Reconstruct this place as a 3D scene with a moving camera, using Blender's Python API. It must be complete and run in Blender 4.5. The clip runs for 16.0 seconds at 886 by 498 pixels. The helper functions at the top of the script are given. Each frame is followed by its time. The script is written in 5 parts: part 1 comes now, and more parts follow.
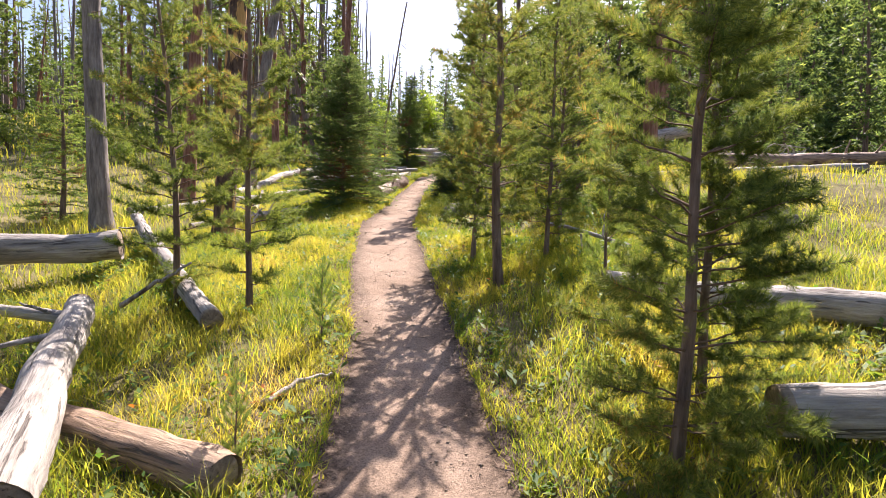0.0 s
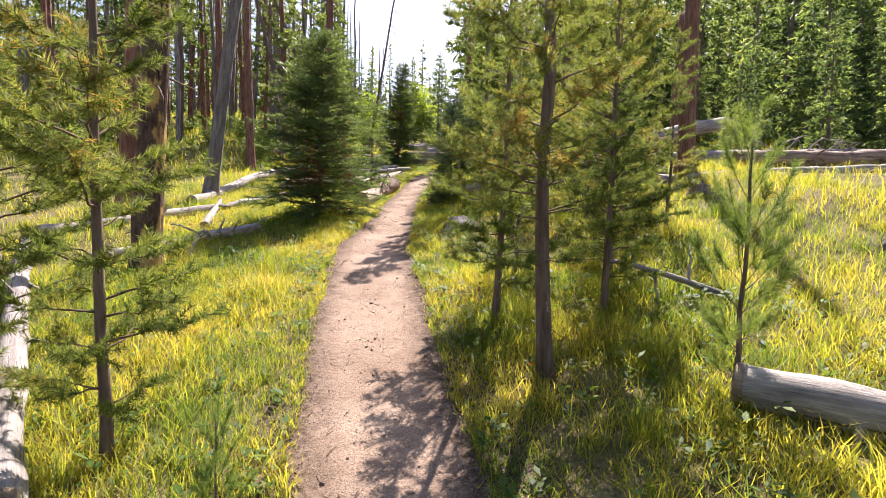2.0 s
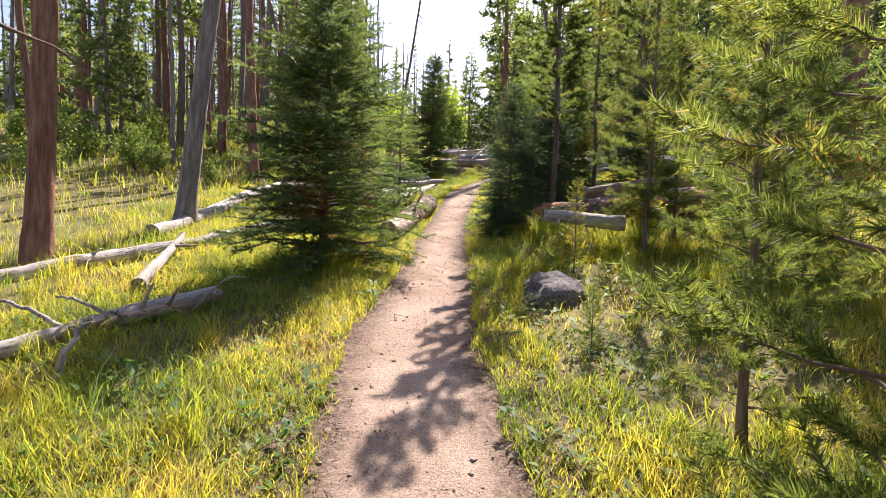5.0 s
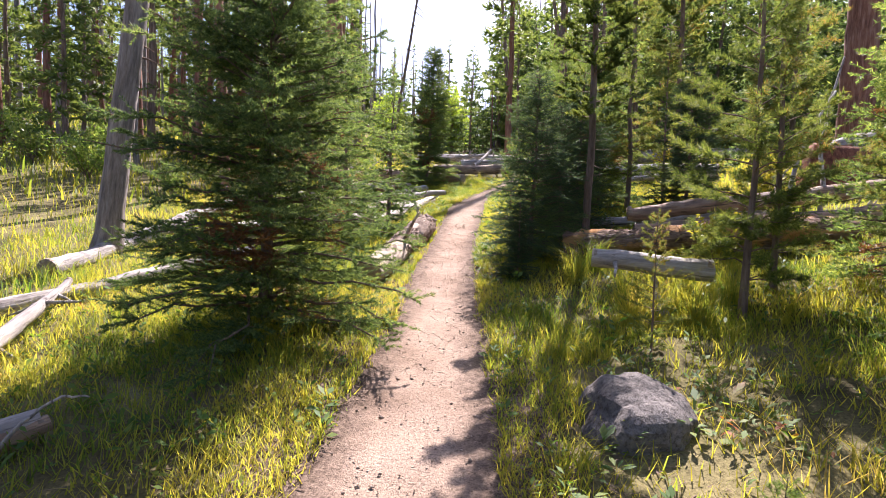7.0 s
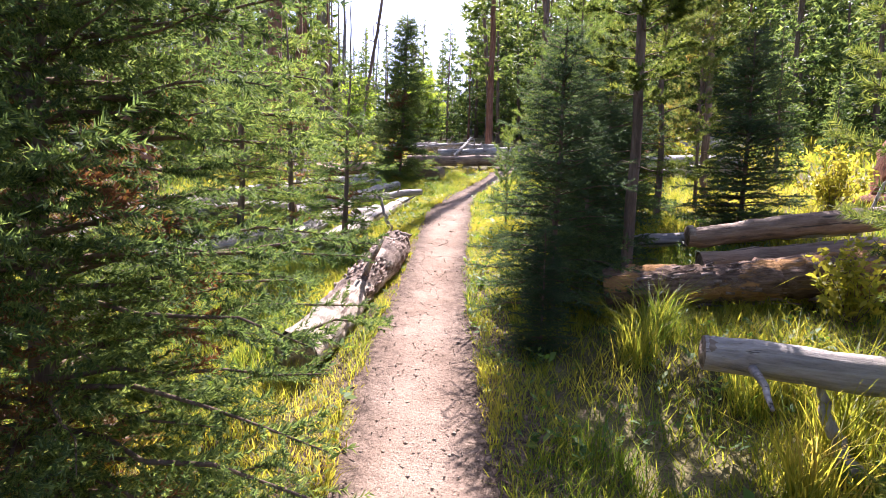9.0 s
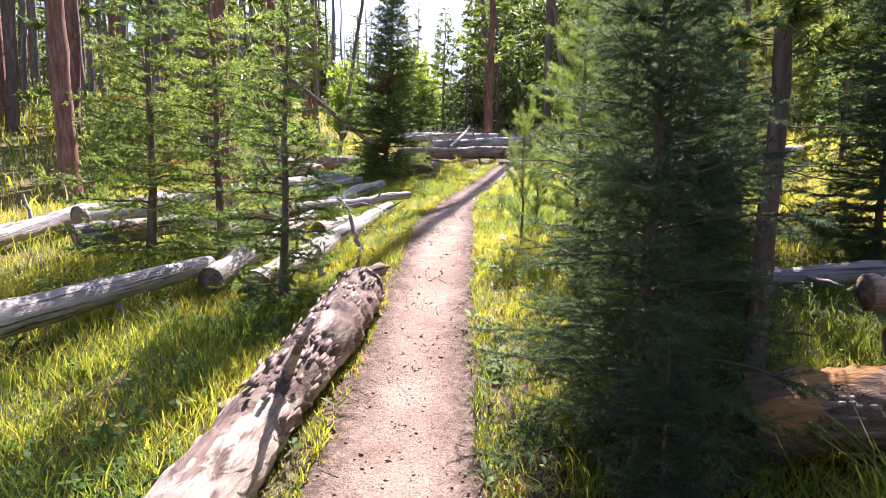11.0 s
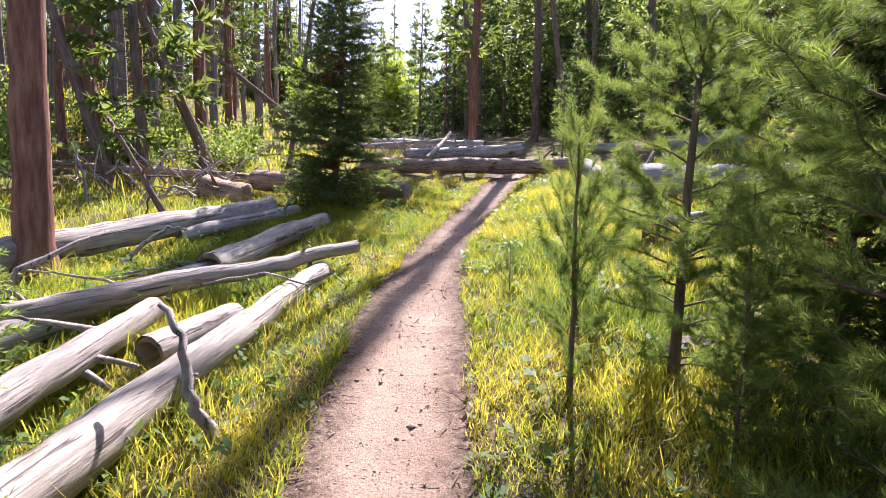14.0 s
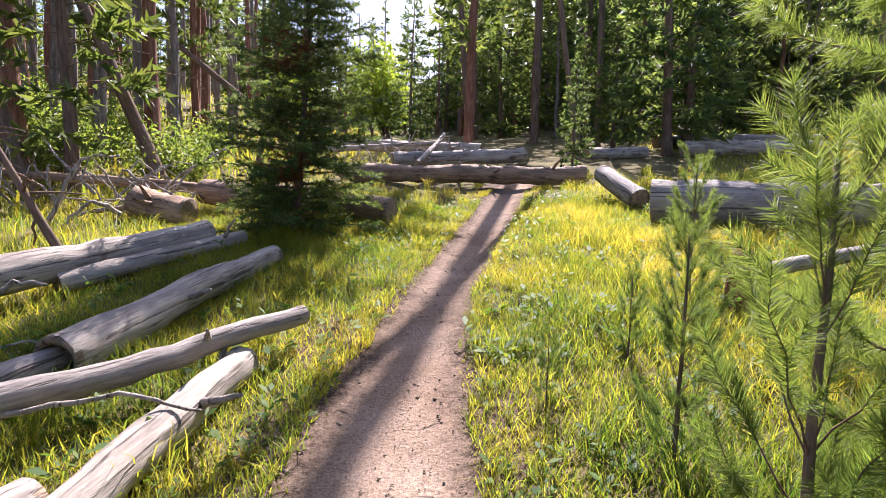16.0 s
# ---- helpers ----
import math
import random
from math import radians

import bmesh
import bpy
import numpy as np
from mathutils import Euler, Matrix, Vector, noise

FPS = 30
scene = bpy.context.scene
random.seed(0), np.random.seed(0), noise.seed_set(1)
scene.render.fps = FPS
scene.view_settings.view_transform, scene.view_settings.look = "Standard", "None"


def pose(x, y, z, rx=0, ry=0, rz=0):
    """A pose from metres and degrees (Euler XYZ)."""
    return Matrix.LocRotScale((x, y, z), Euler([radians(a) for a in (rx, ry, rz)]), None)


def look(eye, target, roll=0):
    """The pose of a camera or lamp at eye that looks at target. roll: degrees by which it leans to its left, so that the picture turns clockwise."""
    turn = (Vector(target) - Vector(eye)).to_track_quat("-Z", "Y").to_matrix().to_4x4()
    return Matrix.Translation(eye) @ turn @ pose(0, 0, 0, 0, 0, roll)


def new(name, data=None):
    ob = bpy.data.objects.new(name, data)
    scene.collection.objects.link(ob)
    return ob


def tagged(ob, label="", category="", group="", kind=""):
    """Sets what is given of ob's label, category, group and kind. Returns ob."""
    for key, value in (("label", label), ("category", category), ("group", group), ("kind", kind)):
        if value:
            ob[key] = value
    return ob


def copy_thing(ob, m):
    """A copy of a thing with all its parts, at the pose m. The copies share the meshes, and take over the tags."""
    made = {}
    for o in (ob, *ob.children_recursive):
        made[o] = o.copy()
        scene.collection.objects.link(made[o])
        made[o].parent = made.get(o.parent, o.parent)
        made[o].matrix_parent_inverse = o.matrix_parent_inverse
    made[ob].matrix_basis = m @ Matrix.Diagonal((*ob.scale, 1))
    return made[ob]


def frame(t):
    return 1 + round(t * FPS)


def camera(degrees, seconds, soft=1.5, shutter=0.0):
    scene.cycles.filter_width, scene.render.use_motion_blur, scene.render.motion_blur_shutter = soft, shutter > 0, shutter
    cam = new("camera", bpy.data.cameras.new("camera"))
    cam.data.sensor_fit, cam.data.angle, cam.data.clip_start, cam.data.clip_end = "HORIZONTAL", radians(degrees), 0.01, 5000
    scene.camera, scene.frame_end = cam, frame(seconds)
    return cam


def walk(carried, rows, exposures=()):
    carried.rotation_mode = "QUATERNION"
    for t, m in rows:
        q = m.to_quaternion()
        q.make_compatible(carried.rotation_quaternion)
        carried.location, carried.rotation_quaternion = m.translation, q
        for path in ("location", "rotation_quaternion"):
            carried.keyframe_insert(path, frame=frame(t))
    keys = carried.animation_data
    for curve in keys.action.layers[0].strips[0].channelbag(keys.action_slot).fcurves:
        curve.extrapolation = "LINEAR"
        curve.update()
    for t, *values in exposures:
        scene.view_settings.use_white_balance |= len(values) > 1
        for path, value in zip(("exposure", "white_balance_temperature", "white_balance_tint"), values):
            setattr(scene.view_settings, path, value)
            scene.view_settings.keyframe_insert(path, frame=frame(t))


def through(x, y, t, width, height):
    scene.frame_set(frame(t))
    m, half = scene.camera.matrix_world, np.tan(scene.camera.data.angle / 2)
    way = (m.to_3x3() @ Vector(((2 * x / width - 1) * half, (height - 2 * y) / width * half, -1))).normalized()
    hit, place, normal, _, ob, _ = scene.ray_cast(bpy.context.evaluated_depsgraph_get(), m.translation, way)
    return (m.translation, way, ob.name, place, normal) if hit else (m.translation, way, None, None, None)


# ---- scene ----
cam = camera(76.7, 16.0, soft=0.55)
EXPOSURE = 1.5
PATH = [
    (0, (0.039, -0.171, 1.545), (0.033, 1.825, 1.409), 1.7),
    (0.5, (0.045, 0.345, 1.63), (0.044, 2.34, 1.487), 1.6),
    (1, (-0.023, 0.883, 1.692), (-0.015, 2.878, 1.553), 1.3),
    (1.5, (-0.043, 1.5, 1.775), (-0.026, 3.495, 1.627), 1.3),
    (2, (-0.11, 2.035, 1.847), (-0.088, 4.029, 1.692), 1.4),
    (2.5, (-0.085, 2.588, 1.888), (-0.061, 4.583, 1.745), 2.0),
    (3, (-0.162, 3.142, 1.952), (-0.135, 5.137, 1.811), 2.1),
    (3.5, (-0.229, 3.74, 2.016), (-0.227, 5.735, 1.875), 2.1),
    (4, (-0.376, 4.303, 2.096), (-0.395, 6.298, 1.95), 1.9),
    (4.2, (-0.44, 4.527, 2.14), (-0.468, 6.522, 1.992), 1.6),
    (6.3, (-0.733, 6.564, 2.368), (-0.818, 8.559, 2.249), 1.8),
    (6.5, (-0.751, 6.794, 2.429), (-0.828, 8.789, 2.308), 1.7),
    (7, (-0.694, 7.412, 2.512), (-0.748, 9.407, 2.383), 1.6),
    (7.5, (-0.775, 7.985, 2.569), (-0.801, 9.98, 2.434), 1.6),
    (8, (-0.778, 8.571, 2.635), (-0.779, 10.566, 2.5), 1.6),
    (8.5, (-0.791, 9.128, 2.713), (-0.772, 11.122, 2.564), 1.5),
    (9, (-0.782, 9.63, 2.813), (-0.747, 11.623, 2.64), 1.4),
    (9.2, (-0.755, 9.839, 2.858), (-0.719, 11.83, 2.673), 1.3),
    (11.3, (-0.679, 12.049, 3.084), (-0.631, 14.036, 2.868), 0.6),
    (11.5, (-0.652, 12.265, 3.141), (-0.594, 14.253, 2.918), 0.6),
    (12, (-0.66, 12.814, 3.179), (-0.576, 14.8, 2.96), 0.8),
    (12.5, (-0.608, 13.325, 3.251), (-0.509, 15.311, 3.038), 1.0),
    (13, (-0.62, 13.841, 3.293), (-0.506, 15.827, 3.088), 1.0),
    (13.5, (-0.578, 14.346, 3.336), (-0.46, 16.333, 3.144), 1.1),
    (14, (-0.564, 14.797, 3.414), (-0.446, 16.784, 3.221), 1.0),
    (14.5, (-0.554, 15.23, 3.487), (-0.44, 17.218, 3.301), 0.9),
    (15, (-0.501, 15.635, 3.557), (-0.381, 17.622, 3.37), 1.3),
    (15.5, (-0.544, 16.054, 3.585), (-0.405, 18.04, 3.4), 1.6),
    (16, (-0.491, 16.514, 3.653), (-0.34, 18.499, 3.458), 1.6),
]
walk(cam, [(t, look(eye, target, roll)) for t, eye, target, roll in PATH], exposures=[(0, EXPOSURE, 6050, 24), (4, EXPOSURE, 6050, 24), (8, EXPOSURE + 0.26, 5700, 29), (13, EXPOSURE + 0.38, 5600, 31), (14.5, EXPOSURE + 0.12, 5700, 30), (16, EXPOSURE + 0.08, 5800, 29)])

# ---- light: clear sky, sun low ahead and a little to one side ----
SUN_AZ, SUN_EL = 15.0, 47.0          # degrees from +y towards +x, and above level
world = bpy.data.worlds.new("sky")
scene.world = world
world.use_nodes = True
wn = world.node_tree.nodes
sky = wn.new("ShaderNodeTexSky")
sky.sky_type, sky.sun_disc = 'NISHITA', False
sky.sun_elevation, sky.sun_rotation = radians(SUN_EL), radians(SUN_AZ)
sky.dust_density = 2.0
wn["Background"].inputs["Strength"].default_value = 0.07
world.node_tree.links.new(sky.outputs["Color"], wn["Background"].inputs["Color"])
sun_data = bpy.data.lights.new("sun", 'SUN')
sun_data.energy, sun_data.angle, sun_data.color = 5.0, radians(0.3), (1.0, 0.92, 0.78)
sun = new("sun", sun_data)
sa, se = radians(SUN_AZ), radians(SUN_EL)
sun.matrix_world = look((0, 0, 0), (-math.sin(sa) * math.cos(se), -math.cos(sa) * math.cos(se), -math.sin(se)))

# ---- materials ----


def material(name, rough=0.8, spec=0.3):
    m = bpy.data.materials.new(name)
    m.use_nodes = True
    nt = m.node_tree
    b = nt.nodes["Principled BSDF"]
    b.inputs["Roughness"].default_value = rough
    b.inputs["Specular IOR Level"].default_value = spec
    return m, nt, b


def node(nt, kind, **values):
    n = nt.nodes.new(kind)
    for key, value in values.items():
        n.inputs[key.replace("_", " ")].default_value = value
    return n


def ramp(nt, source, stops):
    r = nt.nodes.new("ShaderNodeValToRGB")
    els = r.color_ramp.elements
    while len(els) < len(stops):
        els.new(0.5)
    for e, (p, c) in zip(els, stops):
        e.position, e.color = p, (*c, 1)
    nt.links.new(source, r.inputs["Fac"])
    return r.outputs["Color"]


def noise_at(nt, vector, scale, detail=4.0, rough=0.6):
    n = node(nt, "ShaderNodeTexNoise", Scale=scale, Detail=detail, Roughness=rough)
    nt.links.new(vector, n.inputs["Vector"])
    return n.outputs["Fac"]


def mixed(nt, fac, a, b, how='MIX'):
    n = nt.nodes.new("ShaderNodeMix")
    n.data_type, n.blend_type = 'RGBA', how
    for sock, value in ((n.inputs[0], fac), (n.inputs[6], a), (n.inputs[7], b)):
        if isinstance(value, (int, float)):
            sock.default_value = value
        elif isinstance(value, tuple):
            sock.default_value = (*value, 1)
        else:
            nt.links.new(value, sock)
    return n.outputs[2]


def bumped(nt, b, height, strength, distance):
    n = node(nt, "ShaderNodeBump", Strength=strength, Distance=distance)
    nt.links.new(height, n.inputs["Height"])
    nt.links.new(n.outputs["Normal"], b.inputs["Normal"])


def position(nt):
    return nt.nodes.new("ShaderNodeNewGeometry").outputs["Position"]


def object_space(nt, scale=(1, 1, 1)):
    m = nt.nodes.new("ShaderNodeMapping")
    m.inputs["Scale"].default_value = scale
    nt.links.new(nt.nodes.new("ShaderNodeTexCoord").outputs["Object"], m.inputs["Vector"])
    return m.outputs["Vector"]


def soil_material(name, stops, fine, lumps, depth=0.03):
    m, nt, b = material(name, 0.95, 0.1)
    p = position(nt)
    big = ramp(nt, noise_at(nt, p, 1.3, 5), stops)
    grit = ramp(nt, noise_at(nt, p, fine, 3, 0.7), [(0.3, (0.48, 0.45, 0.42)), (0.5, (1, 1, 1)), (0.72, (1.38, 1.33, 1.26))])
    nt.links.new(mixed(nt, 1.0, big, grit, 'MULTIPLY'), b.inputs["Base Color"])
    bumped(nt, b, noise_at(nt, p, lumps, 6, 0.75), 0.7, depth)
    return m


def trail_material():
    """Trodden sandy dirt; towards the attribute's edge it is strewn with brown needle litter and coarse grit."""
    m, nt, b = material("trail_dirt", 0.95, 0.1)
    p = position(nt)
    dirt = ramp(nt, noise_at(nt, p, 1.3, 5), [(0.3, (0.22, 0.152, 0.103)), (0.45, (0.32, 0.23, 0.163)), (0.6, (0.385, 0.284, 0.206)), (0.72, (0.46, 0.348, 0.258))])
    litter = ramp(nt, noise_at(nt, p, 24, 5, 0.75), [(0.35, (0.045, 0.032, 0.022)), (0.5, (0.12, 0.084, 0.06)), (0.62, (0.22, 0.16, 0.115)), (0.72, (0.36, 0.28, 0.2))])
    edge = nt.nodes.new("ShaderNodeAttribute")
    edge.attribute_name = "edge"
    total = nt.nodes.new("ShaderNodeMath")
    total.operation = 'ADD'
    nt.links.new(edge.outputs["Fac"], total.inputs[0])
    nt.links.new(noise_at(nt, p, 7, 6, 0.8), total.inputs[1])
    cover = ramp(nt, total.outputs[0], [(0.0, (0, 0, 0)), (0.52, (0, 0, 0)), (0.7, (0.5, 0.5, 0.5)), (0.88, (1, 1, 1))])
    half_sum = nt.nodes.new("ShaderNodeMath")
    half_sum.operation = 'MULTIPLY'
    half_sum.inputs[1].default_value = 0.68
    nt.links.new(total.outputs[0], half_sum.inputs[0])
    nt.links.new(half_sum.outputs[0], cover.node.inputs["Fac"])
    col = mixed(nt, cover, dirt, litter)
    grit = ramp(nt, noise_at(nt, p, 85, 3, 0.7), [(0.3, (0.5, 0.47, 0.44)), (0.5, (1, 1, 1)), (0.72, (1.36, 1.32, 1.26))])
    nt.links.new(mixed(nt, 1.0, col, grit, 'MULTIPLY'), b.inputs["Base Color"])
    bumped(nt, b, noise_at(nt, p, 46, 7, 0.75), 0.6, 0.028)
    return m


def leaf_material(name, stops, through, gloss=0.5, spread=0.6, up=0.3, shine=0.2, per_island=True, off=0.7, glow=(1.7, 1.6, 0.85)):
    """Needles, blades and leaves: light goes through them as well as off them."""
    m, nt, b = material(name, gloss, shine)
    g = nt.nodes.new("ShaderNodeNewGeometry")
    each = nt.nodes.new("ShaderNodeObjectInfo").outputs["Random"] if not per_island else g.outputs["Random Per Island"]
    patch = noise_at(nt, g.outputs["Position"], 0.9, 3)
    fac = nt.nodes.new("ShaderNodeMath")
    fac.operation = 'MULTIPLY_ADD'
    nt.links.new(each, fac.inputs[0])
    fac.inputs[1].default_value = spread
    shift = nt.nodes.new("ShaderNodeMath")
    shift.operation = 'MULTIPLY_ADD'
    nt.links.new(patch, shift.inputs[0])
    shift.inputs[1].default_value, shift.inputs[2].default_value = 1.6, -0.8 + (1 - spread) / 2
    nt.links.new(shift.outputs[0], fac.inputs[2])
    col = ramp(nt, fac.outputs[0], stops)
    nt.links.new(mixed(nt, 1.0, col, (off, off, off), 'MULTIPLY'), b.inputs["Base Color"])
    tr = nt.nodes.new("ShaderNodeBsdfTranslucent")
    nt.links.new(mixed(nt, 1.0, col, glow, 'MULTIPLY'), tr.inputs["Color"])
    # soft, rounded shading: a blade's normal leans towards the sky
    lift = nt.nodes.new("ShaderNodeVectorMath")
    lift.operation = 'SCALE'
    nt.links.new(g.outputs["Normal"], lift.inputs[0])
    lift.inputs["Scale"].default_value = 1 - up
    total = nt.nodes.new("ShaderNodeVectorMath")
    total.operation = 'ADD'
    nt.links.new(lift.outputs["Vector"], total.inputs[0])
    total.inputs[1].default_value = (0, 0, up)
    unit = nt.nodes.new("ShaderNodeVectorMath")
    unit.operation = 'NORMALIZE'
    nt.links.new(total.outputs["Vector"], unit.inputs[0])
    nt.links.new(unit.outputs["Vector"], b.inputs["Normal"])
    mix = nt.nodes.new("ShaderNodeMixShader")
    mix.inputs[0].default_value = through
    nt.links.new(b.outputs[0], mix.inputs[1])
    nt.links.new(tr.outputs[0], mix.inputs[2])
    nt.links.new(mix.outputs[0], nt.nodes["Material Output"].inputs["Surface"])
    return m


def bark_material(name, stops, stretch=(9, 9, 1.2), depth=0.012, patches=None, bare_to=None):
    m, nt, b = material(name, 0.9, 0.15)
    p = object_space(nt, stretch)
    n = noise_at(nt, p, 2.2, 7, 0.7)
    col = ramp(nt, n, stops)
    if patches:
        place = noise_at(nt, object_space(nt, (6, 6, 1.8)), 1.0, 6, 0.6)
        if bare_to is not None:
            along = nt.nodes.new("ShaderNodeSeparateXYZ")
            nt.links.new(object_space(nt), along.inputs[0])
            shift = nt.nodes.new("ShaderNodeMath")
            shift.operation = 'MULTIPLY_ADD'
            nt.links.new(along.outputs["Z"], shift.inputs[0])
            shift.inputs[1].default_value, shift.inputs[2].default_value = -0.14, 0.14 * bare_to
            both = nt.nodes.new("ShaderNodeMath")
            both.operation = 'ADD'
            nt.links.new(place, both.inputs[0])
            nt.links.new(shift.outputs[0], both.inputs[1])
            place = both.outputs[0]
        worn = ramp(nt, place, [(0.52, (0, 0, 0)), (0.56, (1, 1, 1))])
        bare = ramp(nt, noise_at(nt, object_space(nt, (22, 22, 1.2)), 2.0, 6, 0.7), [(0.3, tuple(0.55 * c for c in patches)), (0.7, tuple(1.15 * c for c in patches))])
        col = mixed(nt, worn, col, bare)
    nt.links.new(mixed(nt, 0.5, col, ramp(nt, noise_at(nt, position(nt), 3.0), [(0.3, (0.6, 0.6, 0.6)), (0.7, (1.15, 1.1, 1.05))]), 'MULTIPLY'), b.inputs["Base Color"])
    bumped(nt, b, n, 0.9, depth)
    return m


def dead_wood_material(name, stops, dark):
    """Barkless weathered logs: long grain, drying cracks and old dark scars. Length runs along local z."""
    m, nt, b = material(name, 0.75, 0.25)
    grain = noise_at(nt, object_space(nt, (14, 14, 0.7)), 2.5, 8, 0.7)
    col = ramp(nt, grain, stops)
    scars = ramp(nt, noise_at(nt, object_space(nt, (4, 4, 1.6)), 1.3, 4, 0.6), [(0.58, (0, 0, 0)), (0.68, (1, 1, 1))])
    cracks = ramp(nt, noise_at(nt, object_space(nt, (26, 26, 0.45)), 1.6, 5, 0.6), [(0.36, (0.9, 0.9, 0.9)), (0.42, (0, 0, 0))])
    stain = ramp(nt, noise_at(nt, object_space(nt, (5, 5, 1.1)), 1.5, 6, 0.7), [(0.35, (0.55, 0.53, 0.52)), (0.6, (1.1, 1.08, 1.04))])
    col = mixed(nt, 1.0, mixed(nt, scars, col, dark), stain, 'MULTIPLY')
    col = mixed(nt, cracks, col, (0.09, 0.075, 0.06))
    each = nt.nodes.new("ShaderNodeObjectInfo").outputs["Random"]
    col = mixed(nt, 1.0, col, ramp(nt, each, [(0, (0.8, 0.8, 0.82)), (1, (1.1, 1.07, 1.0))]), 'MULTIPLY')
    nt.links.new(col, b.inputs["Base Color"])
    bumped(nt, b, mixed(nt, cracks, grain, (0.0, 0.0, 0.0)), 0.9, 0.02)
    return m


M_SOIL = soil_material("forest_floor", [(0.3, (0.06, 0.05, 0.022)), (0.5, (0.14, 0.12, 0.05)), (0.7, (0.24, 0.2, 0.09))], 60, 9)
M_TRAIL = trail_material()
M_PEBBLE = soil_material("pebbles", [(0.3, (0.2, 0.15, 0.11)), (0.5, (0.36, 0.28, 0.21)), (0.7, (0.5, 0.42, 0.34))], 40, 40)
M_ROCK = soil_material("granite", [(0.3, (0.075, 0.066, 0.06)), (0.5, (0.14, 0.125, 0.112)), (0.7, (0.25, 0.225, 0.2))], 45, 22, 0.05)
M_GRASS = leaf_material("grass", [(0.0, (0.05, 0.12, 0.022)), (0.3, (0.165, 0.235, 0.03)), (0.55, (0.32, 0.335, 0.042)), (0.85, (0.47, 0.42, 0.06)), (1.0, (0.55, 0.41, 0.15))], 0.55, up=0.5, shine=0.12, glow=(1.75, 1.6, 0.9), spread=0.5)
M_FORB = leaf_material("low_leaves", [(0.0, (0.05, 0.12, 0.025)), (0.5, (0.11, 0.2, 0.03)), (0.93, (0.24, 0.29, 0.04)), (1.0, (0.36, 0.12, 0.03))], 0.4, gloss=0.6, up=0.45)
M_PINE = leaf_material("pine_needles", [(0.0, (0.055, 0.09, 0.026)), (0.5, (0.13, 0.175, 0.045)), (0.9, (0.25, 0.28, 0.08)), (1.0, (0.36, 0.21, 0.07))], 0.46, gloss=0.6, shine=0.1, glow=(1.95, 1.8, 0.9), spread=0.8)
M_FRESH = leaf_material("fresh_pine_needles", [(0.0, (0.06, 0.11, 0.03)), (0.5, (0.14, 0.21, 0.055)), (1.0, (0.26, 0.31, 0.09))], 0.45, gloss=0.55, shine=0.12, glow=(1.9, 1.8, 0.9))
M_SPRUCE = leaf_material("spruce_needles", [(0.0, (0.04, 0.07, 0.036)), (0.5, (0.095, 0.145, 0.06)), (0.85, (0.19, 0.25, 0.09)), (1.0, (0.29, 0.34, 0.12))], 0.48, gloss=0.6, shine=0.08, spread=0.8, glow=(2.1, 2.0, 1.0))
# spruce needles again, bluer, and darkened to carry shade in the colour
M_SPRUCE_SHADED = leaf_material("shaded_blue_needles", [(0.0, (0.032, 0.056, 0.04)), (0.5, (0.068, 0.108, 0.062)), (0.9, (0.135, 0.18, 0.08)), (1.0, (0.21, 0.26, 0.1))], 0.42, gloss=0.6, shine=0.08, spread=0.8, glow=(1.8, 1.8, 1.0))
M_FIR = leaf_material("fir_needles", [(0.0, (0.05, 0.095, 0.04)), (0.5, (0.12, 0.18, 0.06)), (0.85, (0.22, 0.28, 0.085)), (1.0, (0.32, 0.36, 0.11))], 0.5, gloss=0.6, shine=0.1, spread=0.8, glow=(2.1, 2.0, 0.95))
M_FAR = leaf_material("far_needles", [(0.0, (0.06, 0.1, 0.03)), (0.5, (0.12, 0.17, 0.045)), (1.0, (0.22, 0.26, 0.08))], 0.45)
M_RUST = leaf_material("dead_needles", [(0.0, (0.16, 0.06, 0.03)), (1.0, (0.32, 0.16, 0.07))], 0.3)
M_SHRUB = leaf_material("shrub_leaves", [(0.0, (0.09, 0.16, 0.03)), (0.5, (0.17, 0.25, 0.05)), (1.0, (0.34, 0.38, 0.1))], 0.5)
M_ASPEN = leaf_material("bright_leaves", [(0.0, (0.14, 0.26, 0.03)), (1.0, (0.36, 0.45, 0.06))], 0.55)
M_YELLOW = leaf_material("yellow_leaves", [(0.0, (0.2, 0.24, 0.03)), (0.6, (0.36, 0.34, 0.04)), (1.0, (0.5, 0.42, 0.07))], 0.5)
M_BARK = bark_material("pine_bark", [(0.3, (0.08, 0.055, 0.042)), (0.5, (0.19, 0.135, 0.1)), (0.7, (0.32, 0.24, 0.19))])
M_BARK_GREY = bark_material("grey_bark", [(0.3, (0.09, 0.075, 0.065)), (0.5, (0.22, 0.19, 0.165)), (0.7, (0.38, 0.34, 0.3))])
M_BARK_RED = bark_material("red_bark", [(0.3, (0.1, 0.045, 0.03)), (0.5, (0.24, 0.12, 0.08)), (0.7, (0.36, 0.22, 0.16))])
M_BARK_BURNT = bark_material("peeling_bark", [(0.3, (0.03, 0.022, 0.018)), (0.5, (0.11, 0.07, 0.05)), (0.7, (0.2, 0.14, 0.1))], (7, 7, 3), 0.02, (0.6, 0.36, 0.13))
M_TWIG = bark_material("twigs", [(0.3, (0.1, 0.065, 0.045)), (0.7, (0.24, 0.17, 0.12))], (20, 20, 20), 0.003)
M_WOOD = dead_wood_material("weathered_wood", [(0.25, (0.25, 0.22, 0.195)), (0.5, (0.46, 0.42, 0.375)), (0.75, (0.64, 0.59, 0.53))], (0.14, 0.105, 0.08))
